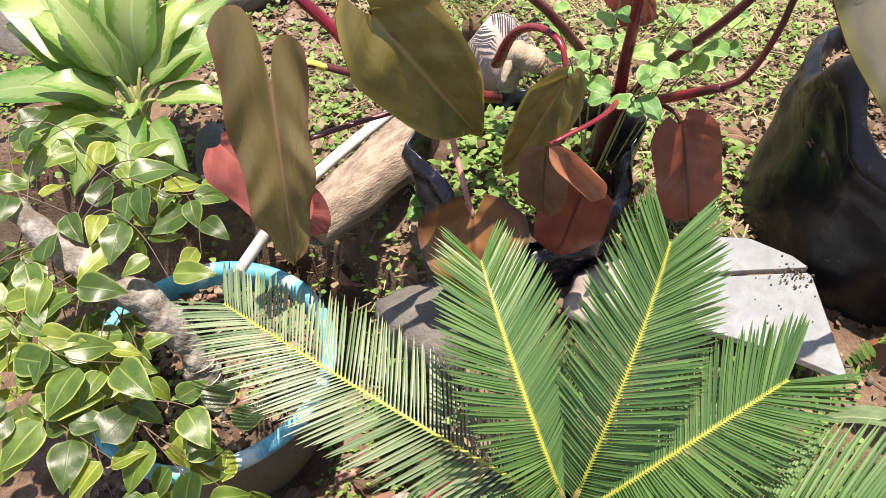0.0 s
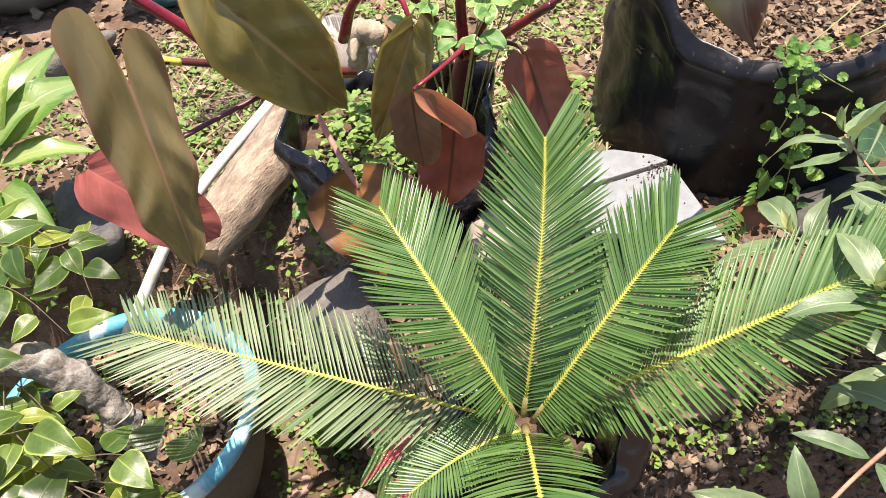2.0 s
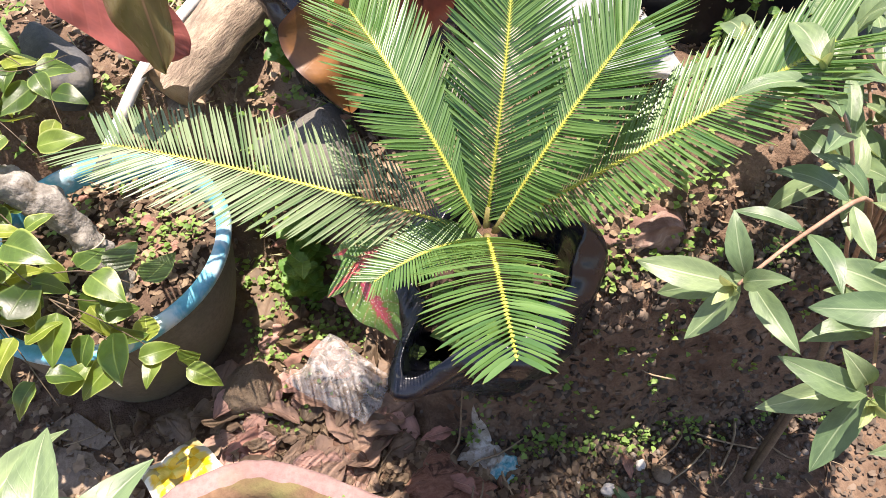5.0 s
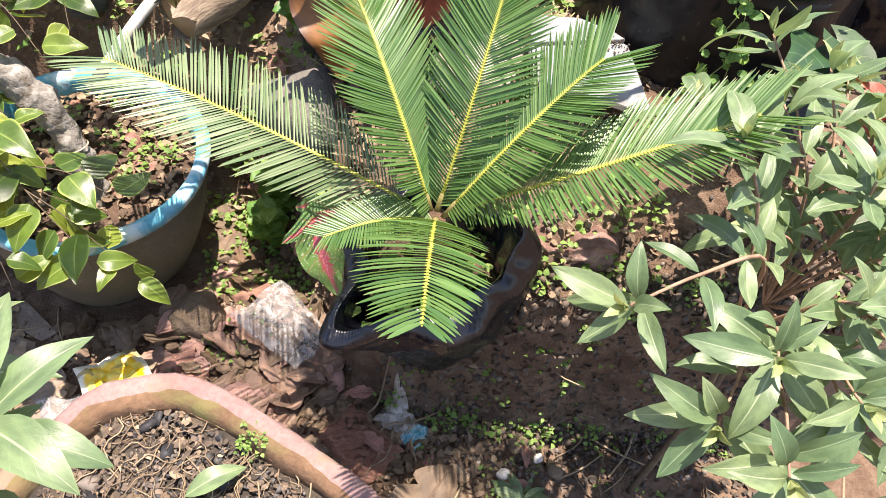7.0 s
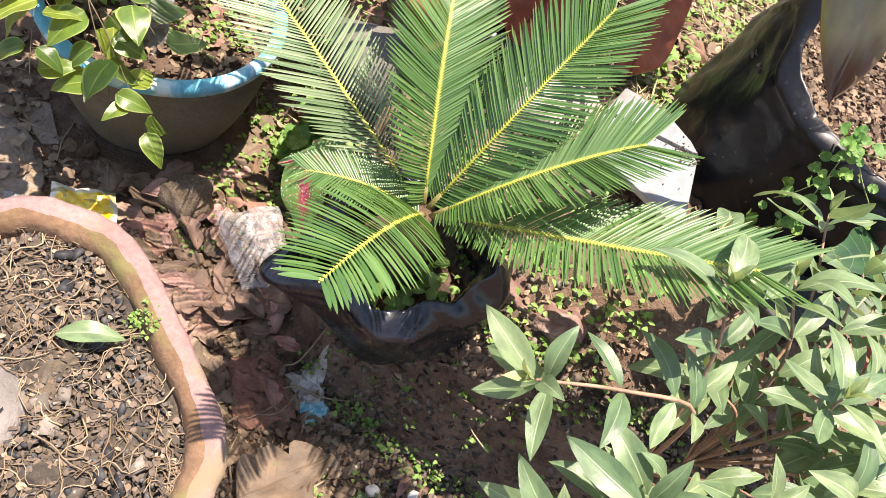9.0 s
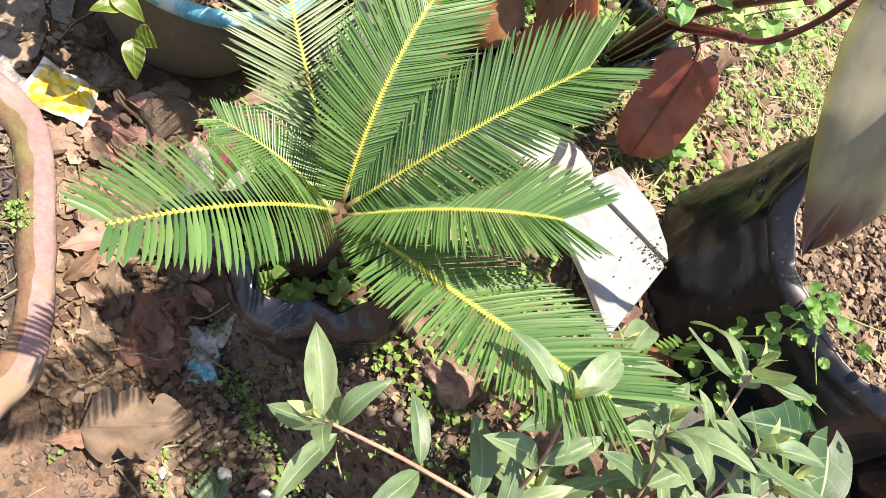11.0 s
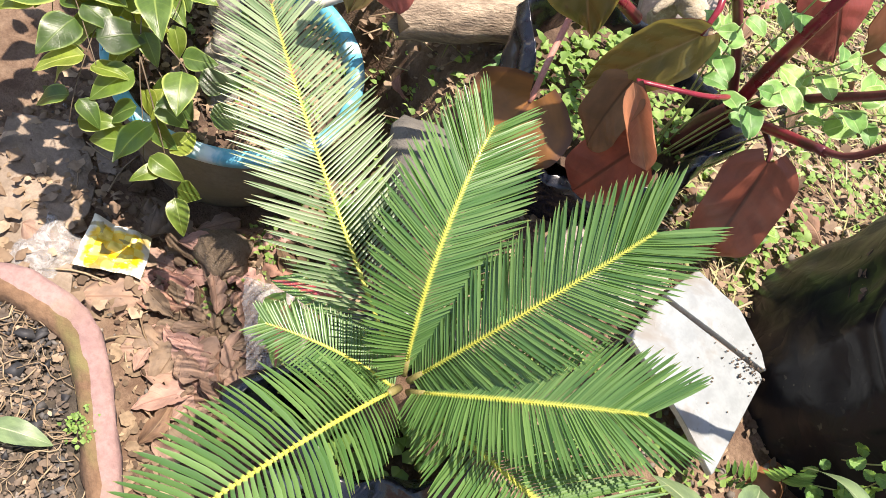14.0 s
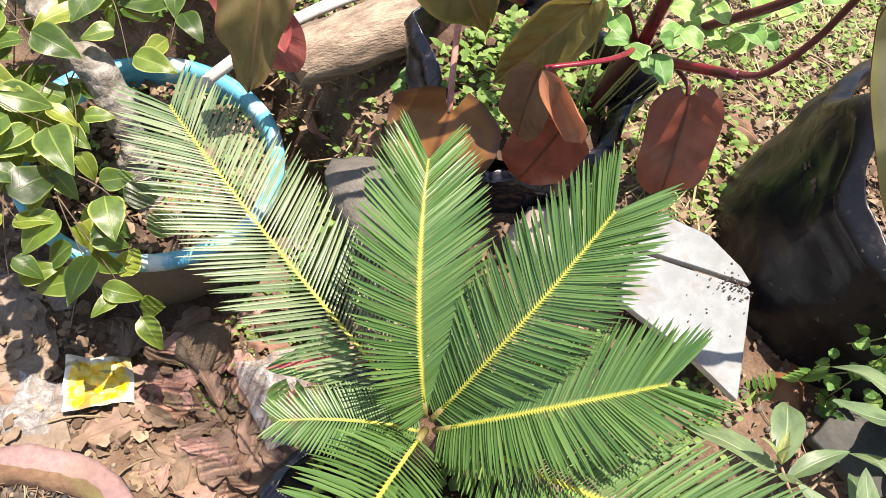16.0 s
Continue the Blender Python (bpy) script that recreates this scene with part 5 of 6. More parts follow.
def whorl(plant, at, axis, n, size, young=3, meshes=SH, ymeshes=SHY):
    """Leaves round a shoot's tip."""
    ax = Vector(axis).normalized()
    s = ax.cross(Vector((0.3, 0.1, 1)) if abs(ax.z) < 0.95 else Vector((1, 0, 0))).normalized()
    u = s.cross(ax)
    for i in range(n):
        a = i * 2.4 + RND.uniform(-0.3, 0.3)
        out = s * math.cos(a) + u * math.sin(a)
        tilt = RND.uniform(0.1, 0.55)
        d = (out * 1.0 + ax * tilt).normalized()
        L = size * RND.uniform(0.75, 1.12)
        p = Vector(at) - ax * (0.006 * i)
        t = p + d * L + Vector((0, 0, -0.15 * L))
        leafy(plant, RND.choice(meshes), p + d * 0.004, t, (ax + Vector((0, 0, 0.7))))
    for i in range(young):
        a = i * 2.1 + RND.random()
        d = (ax + (s * math.cos(a) + u * math.sin(a)) * 0.55).normalized()
        leafy(plant, ymeshes[0], Vector(at) + ax * 0.004, Vector(at) + ax * 0.004 + d * size * 0.38, -(s * math.cos(a) + u * math.sin(a)))


def shoot(plant, pts, whorls, size, r=0.0035, pairs=3, mat="shrubstem", meshes=SH, ymeshes=SHY):
    ob, path = twig(plant, pts, r, r * 0.55, M[mat], n=16, sides=7)
    end = Vector(path[-1])
    ax = Vector(path[-1] - path[-3]).normalized() + Vector((0, 0, 0.5))
    whorl(plant, end, ax, whorls, size, 3, meshes, ymeshes)
    for i in range(pairs):
        s = 0.35 + 0.5 * i / max(1, pairs)
        k2 = int(s * (len(path) - 1))
        p, d = Vector(path[k2]), Vector(path[k2 + 1] - path[k2]).normalized()
        sd = d.cross(Vector((0, 0, 1)))
        if sd.length < 0.1: sd = Vector((1, 0, 0))
        sd.normalize()
        for sg in (-1, 1):
            v = (sd * sg + d * 0.6 + Vector((0, 0, RND.uniform(-0.1, 0.35)))).normalized()
            leafy(plant, RND.choice(meshes), p + v * 0.004, p + v * size * RND.uniform(0.6, 0.95), (0, 0, 1))


base = ground_at(0.66, 0.10, 0.0)
shrub = thing("shrub", base, "bushy shrub with long pale green leaves in whorls", "shrub")
fork = (0.60, 0.13, 0.66)
twig(shrub, [base, (0.64, 0.11, 0.40), fork], 0.007, 0.005, M["darktwig"], "trunk")
fork2 = (0.70, 0.20, 0.62)
twig(shrub, [(base[0] + 0.02, base[1] + 0.02, base[2]), (0.69, 0.15, 0.40), fork2], 0.007, 0.005, M["darktwig"], "trunk")
mid_l = (0.56, 0.14, 0.84)
shoot(shrub, [fork, mid_l, (0.46, 0.115, 0.85), (0.355, 0.075, 0.85)], 6, 0.098, 0.0035, 3)
for e, w in (((0.506, -0.01, 0.86), 10), ((0.455, -0.05, 0.78), 7), ((0.49, -0.13, 0.82), 9), ((0.60, -0.06, 0.84), 9), ((0.66, 0.04, 0.87), 10), ((0.50, 0.22, 0.97), 6)):
    m0 = Vector(fork).lerp(Vector(e), 0.55) + Vector((0, 0, 0.05))
    shoot(shrub, [fork, tuple(m0), e], w - 1, 0.100, 0.003, 2)
for e, w in (((0.70, 0.20, 0.92), 10), ((0.78, 0.27, 0.90), 10), ((0.62, 0.33, 0.93), 9), ((0.74, 0.42, 0.92), 10), ((0.84, 0.38, 0.86), 9), ((0.78, 0.12, 0.86), 10), ((0.84, 0.20, 0.82), 9), ((0.72, -0.06, 0.80), 9), ((0.60, 0.22, 0.80), 7), ((0.86, 0.50, 0.84), 9), ((0.70, 0.52, 0.90), 8), ((0.92, 0.30, 0.76), 9), ((0.80, 0.0, 0.74), 9), ((0.60, -0.17, 0.72), 9), ((0.56, 0.40, 0.86), 6)):
    m0 = Vector(fork2).lerp(Vector(e), 0.5) + Vector((0.02, 0, 0.06))
    shoot(shrub, [fork2, tuple(m0), e], w - 2, 0.104, 0.003, 3)

# sprig reaching out over the trough, close to the eye
near = thing("potted_shrub", (-0.28, -0.06, 0.39), "pale-leaved shrub growing in the pink trough", "shrub")
nf = (-0.30, -0.11, 0.80)
twig(near, [(-0.28, -0.06, 0.38), (-0.29, -0.10, 0.6), nf], 0.007, 0.005, M["shrubstem"], "trunk")
for e in ((-0.26, -0.085, 1.0), (-0.33, -0.02, 0.95), (-0.36, -0.16, 0.98)):
    shoot(near, [nf, tuple(Vector(nf).lerp(Vector(e), 0.6)), e], 8, 0.105, 0.004, 1)

# dark veined leaves and a brick-red one beyond the shrub
ALO = leaf_mesh("veined_leaf", leaf(0.62, heart, 14, 6, 0.12, 0.15, 0.03, 0.22, seed=90), M["aloc"])
alo = thing("alocasia", (0.92, 0.62, 0.58), "low plant with dark leaves and pale veins", "plant")
for b0, t0 in (((0.90, 0.64, 0.78), (0.78, 0.54, 0.80)), ((0.93, 0.64, 0.80), (0.99, 0.52, 0.76)), ((0.93, 0.62, 0.77), (0.88, 0.50, 0.72))):
    leafy(alo, ALO, b0, t0, (0, -0.2, 1))
    shape("leaf_stalk", tube(curve([(0.92, 0.62, 0.57), (0.92, 0.64, 0.7), b0], 8), [0.004, 0.0025], 6), M["greenstem"], alo)
RED = leaf_mesh("red_leaf", leaf(0.6, ovate, 12, 4, 0.2, 0.15, 0.06, seed=91), M["redleaf"])
cro = thing("red_leaved_plant", (0.95, 0.45, 0.50), "small plant with brick red leaves", "plant")
twig(cro, [ground_at(0.95, 0.45), (0.95, 0.45, 0.7), (0.90, 0.42, 0.86)], 0.005, 0.003, M["shrubstem"])
for i in range(8):
    a = i * 2.4
    d = Vector((math.cos(a), math.sin(a), 0.25)).normalized()
    p = Vector((0.90, 0.42, 0.85 - 0.012 * i))
    leafy(cro, RED, p, p + d * 0.075)

# cycad frond showing behind the philodendron
palm2 = thing("sago_palm", (0.05, 1.62, 0.5), "small sago palm behind the bronze-leaved plant", "palm")
shape("stem", tube(curve([(0.05, 1.62, 0.42), (0.05, 1.62, 0.56), (0.05, 1.62, 0.62)], 6), [0.03, 0.025], 12, 1, 0.1, 2), M["caudex"], palm2, "shaggy brown stem")
frond(palm2, (0.05, 1.61, 0.60), (0.02, 1.52, 0.80), (0.08, 1.36, 0.86), 0.09, 62, 40, 0.15, 0.1, 0.75, seed=11)
frond(palm2, (0.05, 1.62, 0.60), (0.20, 1.60, 0.80), (0.35, 1.55, 0.82), 0.09, 62, 40, 0.15, 0.1, 0.75, seed=12)
frond(palm2, (0.05, 1.63, 0.60), (-0.10, 1.66, 0.80), (-0.25, 1.62, 0.80), 0.09, 62, 40, 0.15, 0.1, 0.75, seed=13)

# pale root stub between the stalks
root = thing("root_stub", (0.14, 1.09, 0.83), "pale knobbly root stub with cut ends among the stalks", "root")
shape("root", tube(curve([(0.11, 1.10, 0.80), (0.118, 1.098, 0.855), (0.132, 1.09, 0.875), (0.165, 1.075, 0.868)], 18), [0.016, 0.020, 0.024, 0.017], 14, 1, 0.22, 6), M["sheath"], root)
shape("cut_end", tube([(0.163, 1.0755, 0.868), (0.169, 1.073, 0.867)], [0.0155, 0.0145], 14, 1, 0.1, 2), M["logend"], root, "brown cut face")
shape("side_root", tube(curve([(0.125, 1.09, 0.87), (0.108, 1.075, 0.862), (0.10, 1.055, 0.84)], 10), [0.011, 0.009, 0.005], 10, 1, 0.2, 4), M["sheath"], root)


# ---- fallen leaves and litter ----
DEAD = [leaf_mesh("dead_leaf", leaf(w, pf, 18, 5, f, a, wv, 0, cu, seed=100 + i, twist=tw, ragged=1.0), M["dead"]) for i, (w, pf, f, a, wv, cu, tw) in enumerate(((0.5, ovate, 0.3, 0.35, 0.16, 0.4, 0.8), (0.6, oblong, 0.1, 0.2, 0.2, 0.9, -0.9), (0.42, lance, 0.4, 0.5, 0.08, 0.0, 0.8), (0.66, ovate, -0.2, 0.15, 0.2, 0.3, 0.3)))]
DEADP = [leaf_mesh("dead_leaf", leaf(w, pf, 20, 6, f, a, wv, 0, cu, seed=120 + i, ragged=0.8), M["deadpink"]) for i, (w, pf, f, a, wv, cu) in enumerate(((0.52, ovate, 0.02, 0.08, 0.06, 0.12), (0.62, oblong, 0.06, 0.10, 0.08, 0.2), (0.45, lance, 0.15, 0.16, 0.08, -0.2), (0.7, oblong, 0.0, 0.06, 0.07, -0.1)))]


def normal_at(x, y, e=0.02):
    return Vector((ground_z(x - e, y) - ground_z(x + e, y), ground_z(x, y - e) - ground_z(x, y + e), 2 * e)).normalized()


def fallen(mesh, x, y, length, turn, dz=0.008, label="curled brown dead leaf lying on the soil", z=None):
    n = normal_at(x, y)
    d = Vector((math.cos(turn), math.sin(turn), 0))
    d = (d - n * d.dot(n)).normalized()
    c = Vector((x, y, ground_z(x, y) + dz if z is None else z))
    up = n + Vector((RND.uniform(-0.35, 0.35), RND.uniform(-0.35, 0.35), 0))
    return tagged(link("fallen_leaf", mesh, None, place(c - d * length / 2, c + d * length / 2, up)), label, "leaf", "fallen leaves")


for x, y, L, a, k2 in ((0.205, 0.10, 0.205, 0.88, 3), (0.235, 0.17, 0.09, 1.5, 1), (-0.05, 0.245, 0.12, 2.2, 1), (-0.12, 0.40, 0.12, 1.2, 1), (-0.23, 0.36, 0.11, 0.4, 0), (-0.36, 0.36, 0.14, 0.8, 1), (-0.26, 0.90, 0.15, 2.4, 0), (-0.215, 0.80, 0.15, 1.2, 1), (-0.20, 0.70, 0.12, 0.5, 1), (-0.30, 0.47, 0.13, 2.7, 0), (-0.55, 0.36, 0.13, 0.3, 1), (0.0, 0.16, 0.12, 2.8, 0)):
    fallen(DEADP[k2], x, y, L, a, 0.03 if k2 == 3 else 0.012, label="pinkish brown dead leaf lying flat on the litter")
fallen(DEADP[3], -0.085, 0.375, 0.19, 0.25, 0.02, "large pinkish brown dead leaf lying flat")
fallen(DEADP[1], -0.15, 0.345, 0.15, 1.9, 0.012, "large pinkish brown dead leaf lying flat")
for i in range(76):
    x, y = RND.uniform(-0.66, 0.10), RND.uniform(0.22, 0.66)
    if -0.56 < x < -0.32 and 0.31 < y < 0.52: continue
    if (x + 0.484) ** 2 + (y - 0.795) ** 2 < 0.20 ** 2 or (y < 0.30 - 0.7 * (x + 0.25)): continue
    fallen(RND.choice(DEAD + DEADP + DEADP), x, y, RND.uniform(0.045, 0.12), RND.uniform(0, 6.3), RND.uniform(0.006, 0.026))
for i in range(60):
    x, y = RND.uniform(-0.40, 0.02), RND.uniform(0.20, 0.60)
    if y < 0.33 - 0.7 * (x + 0.25): continue
    fallen(RND.choice(DEADP), x, y, RND.uniform(0.06, 0.13), RND.uniform(0, 6.3), RND.uniform(0.01, 0.03), "pinkish brown dead leaf lying flat on the litter")
for i in range(26):
    x, y = RND.uniform(-0.24, 0.12), RND.uniform(0.62, 1.05)
    fallen(RND.choice(DEAD), x, y, RND.uniform(0.05, 0.11), RND.uniform(0, 6.3))
for i in range(20):
    fallen(RND.choice(DEAD), RND.uniform(-0.3, 0.9), RND.uniform(1.0, 1.9), RND.uniform(0.06, 0.13), RND.uniform(0, 6.3))
for i in range(14):
    fallen(RND.choice(DEAD), RND.uniform(0.12, 0.60), RND.uniform(-0.05, 0.26), RND.uniform(0.04, 0.09), RND.uniform(0, 6.3))
for i in range(22):
    a, r = RND.uniform(0, 6.3), 0.2 * math.sqrt(RND.random())
    fallen(RND.choice(DEAD), -0.484 + r * math.cos(a), 0.795 + r * math.sin(a), RND.uniform(0.03, 0.09), RND.uniform(0, 6.3), label="small brown dead leaf on the potting soil", z=0.305)
RUST = leaf_mesh("dead_leaf", leaf(0.55, ovate, 14, 5, 0.25, 0.35, 0.14, 0, 0.7, seed=131, twist=0.6), M["rust"])
for x, y, z, L, a in ((0.76, 0.71, 0.66, 0.17, 1.1), (0.74, 0.62, 0.62, 0.16, 1.9), (0.78, 0.58, 0.62, 0.14, 0.6)):
    tagged(link("fallen_leaf", RUST, None, place((x, y, z), (x + L * math.cos(a), y + L * math.sin(a), z - 0.06), (0.4, -0.3, 1))), "rust-red curled dead leaf against the black bag", "leaf", "fallen leaves")


def scatter(name, label, count, sample, protos, mat, size, tilt=0.5, lift=0.004, seed=0, cat="litter", flat=True):
    """Many small pieces as one object: each a turned copy of one of a few shapes, set down at sample()'s places."""
    rnd = random.Random(seed)
    Vs, Fs, n, UVs = [], [], 0, []
    for i in range(count):
        q = sample(rnd)
        if q is None: continue
        x, y, z = q
        V, F = protos[rnd.randrange(len(protos))][:2]
        m = Euler((rnd.uniform(-tilt, tilt), rnd.uniform(-tilt, tilt), rnd.uniform(0, 6.283))).to_matrix()
        R = np.array(m) * rnd.uniform(*size)
        Vs.append(V @ R.T + [x, y, z + lift * rnd.uniform(0.3, 1.6)])
        Fs += [tuple(j + n for j in f) for f in F]
        n += len(V)
    return tagged(shape(name, (np.concatenate(Vs), Fs), mat), label, cat, kind="stuff")


FLAKE = [leaf(w, ovate, 4, 1, f, a, 0.1, 0, 0.2, seed=140 + i) for i, (w, f, a) in enumerate(((0.5, 0.4, 0.5), (0.7, -0.3, 0.3), (0.35, 0.5, 0.6)))]
FLAKE = [(V - [0.5, 0, 0], F) for V, F, _ in FLAKE]
for sd in range(7):
    # torn, slightly curled scraps
    rr = random.Random(200 + sd)
    m0 = rr.randint(6, 9)
    V = [(0, 0, 0.06)]
    for j in range(m0):
        a, q = 6.283 * (j + rr.uniform(-0.3, 0.3)) / m0, rr.uniform(0.28, 0.62)
        x, y = q * math.cos(a), q * math.sin(a) * rr.uniform(0.6, 1.0)
        V.append((x, y, 0.35 * x * x - 0.25 * x * y + rr.uniform(-0.05, 0.09)))
    FLAKE.append((np.array(V), [(0, j + 1, (j + 1) % m0 + 1) for j in range(m0)]))
ROUND = [leaf(w, ovate, 4, 1, 0.2, 0.2, 0.0, seed=150 + i)[:2] for i, w in enumerate((0.8, 0.95, 0.7))]
PEB = []
for sd in (1, 2, 3):
    bm = bmesh.new()
    bmesh.ops.create_icosphere(bm, subdivisions=1, radius=0.5)
    PEB.append((np.array([v.co * (1 + 0.35 * noise.noise(v.co * 2 + Vector((sd, 0, 0)))) for v in bm.verts]) * [1, 0.8, 0.6], [tuple(v.index for v in f.verts) for f in bm.faces]))
    bm.free()
STICK = [tube(curve([(-0.5, 0, 0), (0, 0.06 * s, 0.03), (0.5, -0.02, 0)], 6), [0.022, 0.015], 4) for s in (1, -1, 2)]
THIN = [tube(curve([(-0.5, 0, 0), (-0.2, 0.09 * c, 0.03), (0.1, -0.05 * c, 0.05), (0.5, 0.08, 0)], 8), [0.017, 0.010], 4) for c in (1, -1, 2, 0.4)]
BLADE = [(np.array([(-0.5, -0.02, 0), (-0.5, 0.02, 0), (0, -0.025, 0.05 * s), (0, 0.025, 0.05 * s), (0.5, 0, 0.1 * s)]), [(0, 2, 3, 1), (2, 4, 3)]) for s in (1, 2, -1)]


def inside(x, y):
    """Where the pots and bags stand."""
    return (x + 0.484) ** 2 + (y - 0.795) ** 2 < 0.235 ** 2 or (x - 0.19) ** 2 + (y - 0.40) ** 2 < 0.12 ** 2 or (x - 0.14) ** 2 + (y - 0.96) ** 2 < 0.13 ** 2 or (x - 0.86) ** 2 + (y - 0.93) ** 2 < 0.25 ** 2


def spot(x0, x1, y0, y1, keep=None):
    def f(r):
        x, y = r.uniform(x0, x1), r.uniform(y0, y1)
        if inside(x, y) or (keep and r.random() > keep(x, y)): return None
        return x, y, ground_z(x, y)
    return f


def patch(cx, cy, s):
    def f(r):
        x, y = r.gauss(cx, s), r.gauss(cy, s)
        return None if inside(x, y) else (x, y, ground_z(x, y))
    return f


def bowl(cx, cy, rad, z):
    def f(r):
        a, q = r.uniform(0, 6.283), rad * math.sqrt(r.random())
        return cx + q * math.cos(a), cy + q * math.sin(a), z
    return f


scatter("leaf_litter", "crumbled brown leaf litter over the lower bed", 2600, spot(-0.85, 0.35, 0.05, 0.80), FLAKE, M["litter"], (0.006, 0.042), 0.5, 0.008, 1)
scatter("leaf_litter", "crumbled brown leaf litter on the terrace", 8000, spot(-0.6, 1.3, 0.32, 2.3), FLAKE, M["litter"], (0.005, 0.022), 0.5, 0.008, 2)
scatter("leaf_litter", "reddish leaf crumbs between the trough and the bag", 900, spot(-0.1, 0.4, 0.0, 0.36), FLAKE, M["litter"], (0.008, 0.03), 0.6, 0.008, 39)
scatter("leaf_litter", "fine leaf crumbs on the soil under the shrub", 2600, spot(0.1, 1.0, -0.35, 0.34), FLAKE, M["darklitter"], (0.006, 0.022), 0.6, 0.005, 3)
scatter("leaf_litter", "leaf crumbs on the pot's soil", 900, bowl(-0.484, 0.795, 0.225, 0.298), FLAKE, M["litter"], (0.008, 0.03), 0.5, 0.008, 4)
scatter("gravel", "small stones in the bare soil", 1500, spot(-0.8, 0.9, -0.3, 0.7), PEB, M["stones"], (0.005, 0.02), 3, 0.003, 5, "gravel")
scatter("gravel", "small stones and clods on the terrace", 900, spot(-0.6, 1.0, 0.5, 2.0), PEB, M["stones"], (0.005, 0.022), 3, 0.003, 6, "gravel")
scatter("bark_chips", "brown bark chips and dry husks on the large bag's soil", 4200, bowl(0.85, 0.95, 0.26, 0.828), FLAKE + STICK[:1] + THIN, M["litter"], (0.006, 0.022), 0.6, 0.012, 31, "bark chips")
scatter("leaf_litter", "dry leaf crumbs on the far ground", 2600, spot(1.0, 2.6, 0.2, 2.6), FLAKE, M["litter"], (0.01, 0.05), 0.5, 0.010, 32)
scatter("leaf_litter", "dry leaf crumbs on the ground at the back", 2600, spot(-1.9, 1.0, 1.9, 3.4), FLAKE, M["litter"], (0.01, 0.06), 0.5, 0.010, 33)
scatter("soil_clods", "clods and leaf crumbs on the bank below the bricks", 2600, spot(0.16, 1.0, 0.15, 0.42), PEB + FLAKE, M["darklitter"], (0.004, 0.022), 3, 0.004, 34, "soil")
scatter("leaf_litter", "tan leaf scraps lying over the terrace", 3600, spot(-0.7, 1.4, 0.85, 2.2), FLAKE, M["palelitter"], (0.008, 0.034), 0.7, 0.016, 35)
scatter("leaf_litter", "tan leaf scraps lying on flat stones", 120, spot(-0.85, -0.3, 0.2, 0.66), FLAKE, M["palelitter"], (0.012, 0.045), 0.3, 0.022, 36)


def bank(r):
    x = r.uniform(0.12, 1.0)
    y = float(np.interp(x, [0.08, 0.3, 0.6, 1.2], [0.36, 0.29, 0.24, 0.15])) + r.uniform(-0.03, 0.10)
    return x, y, ground_z(x, y)


scatter("soil_clods", "crumbly reddish clods on the earth bank", 2200, bank, PEB + FLAKE[3:], M["darklitter"], (0.006, 0.03), 3, 0.005, 37, "soil")
scatter("twigs", "thin dry twigs lying over the beds", 260, spot(-0.8, 0.9, -0.2, 1.9), STICK, M["twigs"], (0.04, 0.16), 0.15, 0.012, 7, "twigs")
scatter("straw", "dry grass stems lying on the terrace", 19000, spot(-0.5, 1.7, 0.85, 2.45, lambda x, y: (0.4 + 0.6 * (x > 0.3)) * min(1, 4 * (x + 0.5), 1.6 * (1.7 - x), 2.2 * (2.45 - y)) * (0.5 + 0.9 * noise.noise((x * 2.5, y * 2.5, 9)))), BLADE, M["grass"], (0.025, 0.08), 0.45, 0.012, 8, "grass")


def weeds(name, label, n, sample, size, leaves=6, seed=0):
    """Low weeds: little rosettes of round leaves on short stalks."""
    rnd = random.Random(seed)
    parts, k2 = [], 0
    Vs, Fs = [], []
    for i in range(n):
        q = sample(rnd)
        if q is None: continue
        hgt = rnd.uniform(0.008, 0.035)
        for j in range(leaves):
            a = j * 2.4 + rnd.random()
            s = rnd.uniform(*size)
            V, F = ROUND[rnd.randrange(3)]
            m = Euler((rnd.uniform(-0.5, 0.5), rnd.uniform(-0.6, 0.3), a)).to_matrix()
            o = np.array(q) + [rnd.uniform(-1, 1) * s * 1.1 + 0.5 * s * math.cos(a), rnd.uniform(-1, 1) * s * 1.1 + 0.5 * s * math.sin(a), hgt * rnd.uniform(0.4, 1.2)]
            Vs.append(V @ (np.array(m) * s).T + o)
            Fs += [tuple(t + k2 for t in f) for f in F]
            k2 += len(V)
    return tagged(shape(name, (np.concatenate(Vs), Fs), M["cover"]), label, "weeds", kind="stuff")


weeds("weeds", "low green weeds spreading over the terrace", 1100, spot(-0.35, 1.2, 0.95, 2.3), (0.009, 0.022), 6, 11)
weeds("weeds", "clumps of small weeds round the palm's bag", 130, spot(0.2, 0.62, 0.22, 0.62), (0.008, 0.018), 6, 12)
weeds("weeds", "small weeds beside the pot and stones", 110, spot(-0.26, 0.05, 0.62, 1.0), (0.008, 0.020), 6, 13)
weeds("weeds", "weeds sprouting along the pot's foot", 60, spot(-0.30, 0.0, 0.46, 0.72), (0.006, 0.014), 6, 14)
weeds("weeds", "weed seedlings in the pot's soil", 46, bowl(-0.47, 0.86, 0.17, 0.30), (0.008, 0.018), 6, 15)
weeds("weeds", "weeds in the bag of the bronze-leaved plant", 120, bowl(0.14, 1.0, 0.14, 0.692), (0.010, 0.024), 6, 16)
weeds("weeds", "weeds on the soil of the palm's bag", 22, bowl(0.20, 0.36, 0.10, 0.435), (0.018, 0.036), 5, 17)
weeds("weeds", "mossy weeds along the earth bank", 150, bank, (0.005, 0.013), 6, 38)
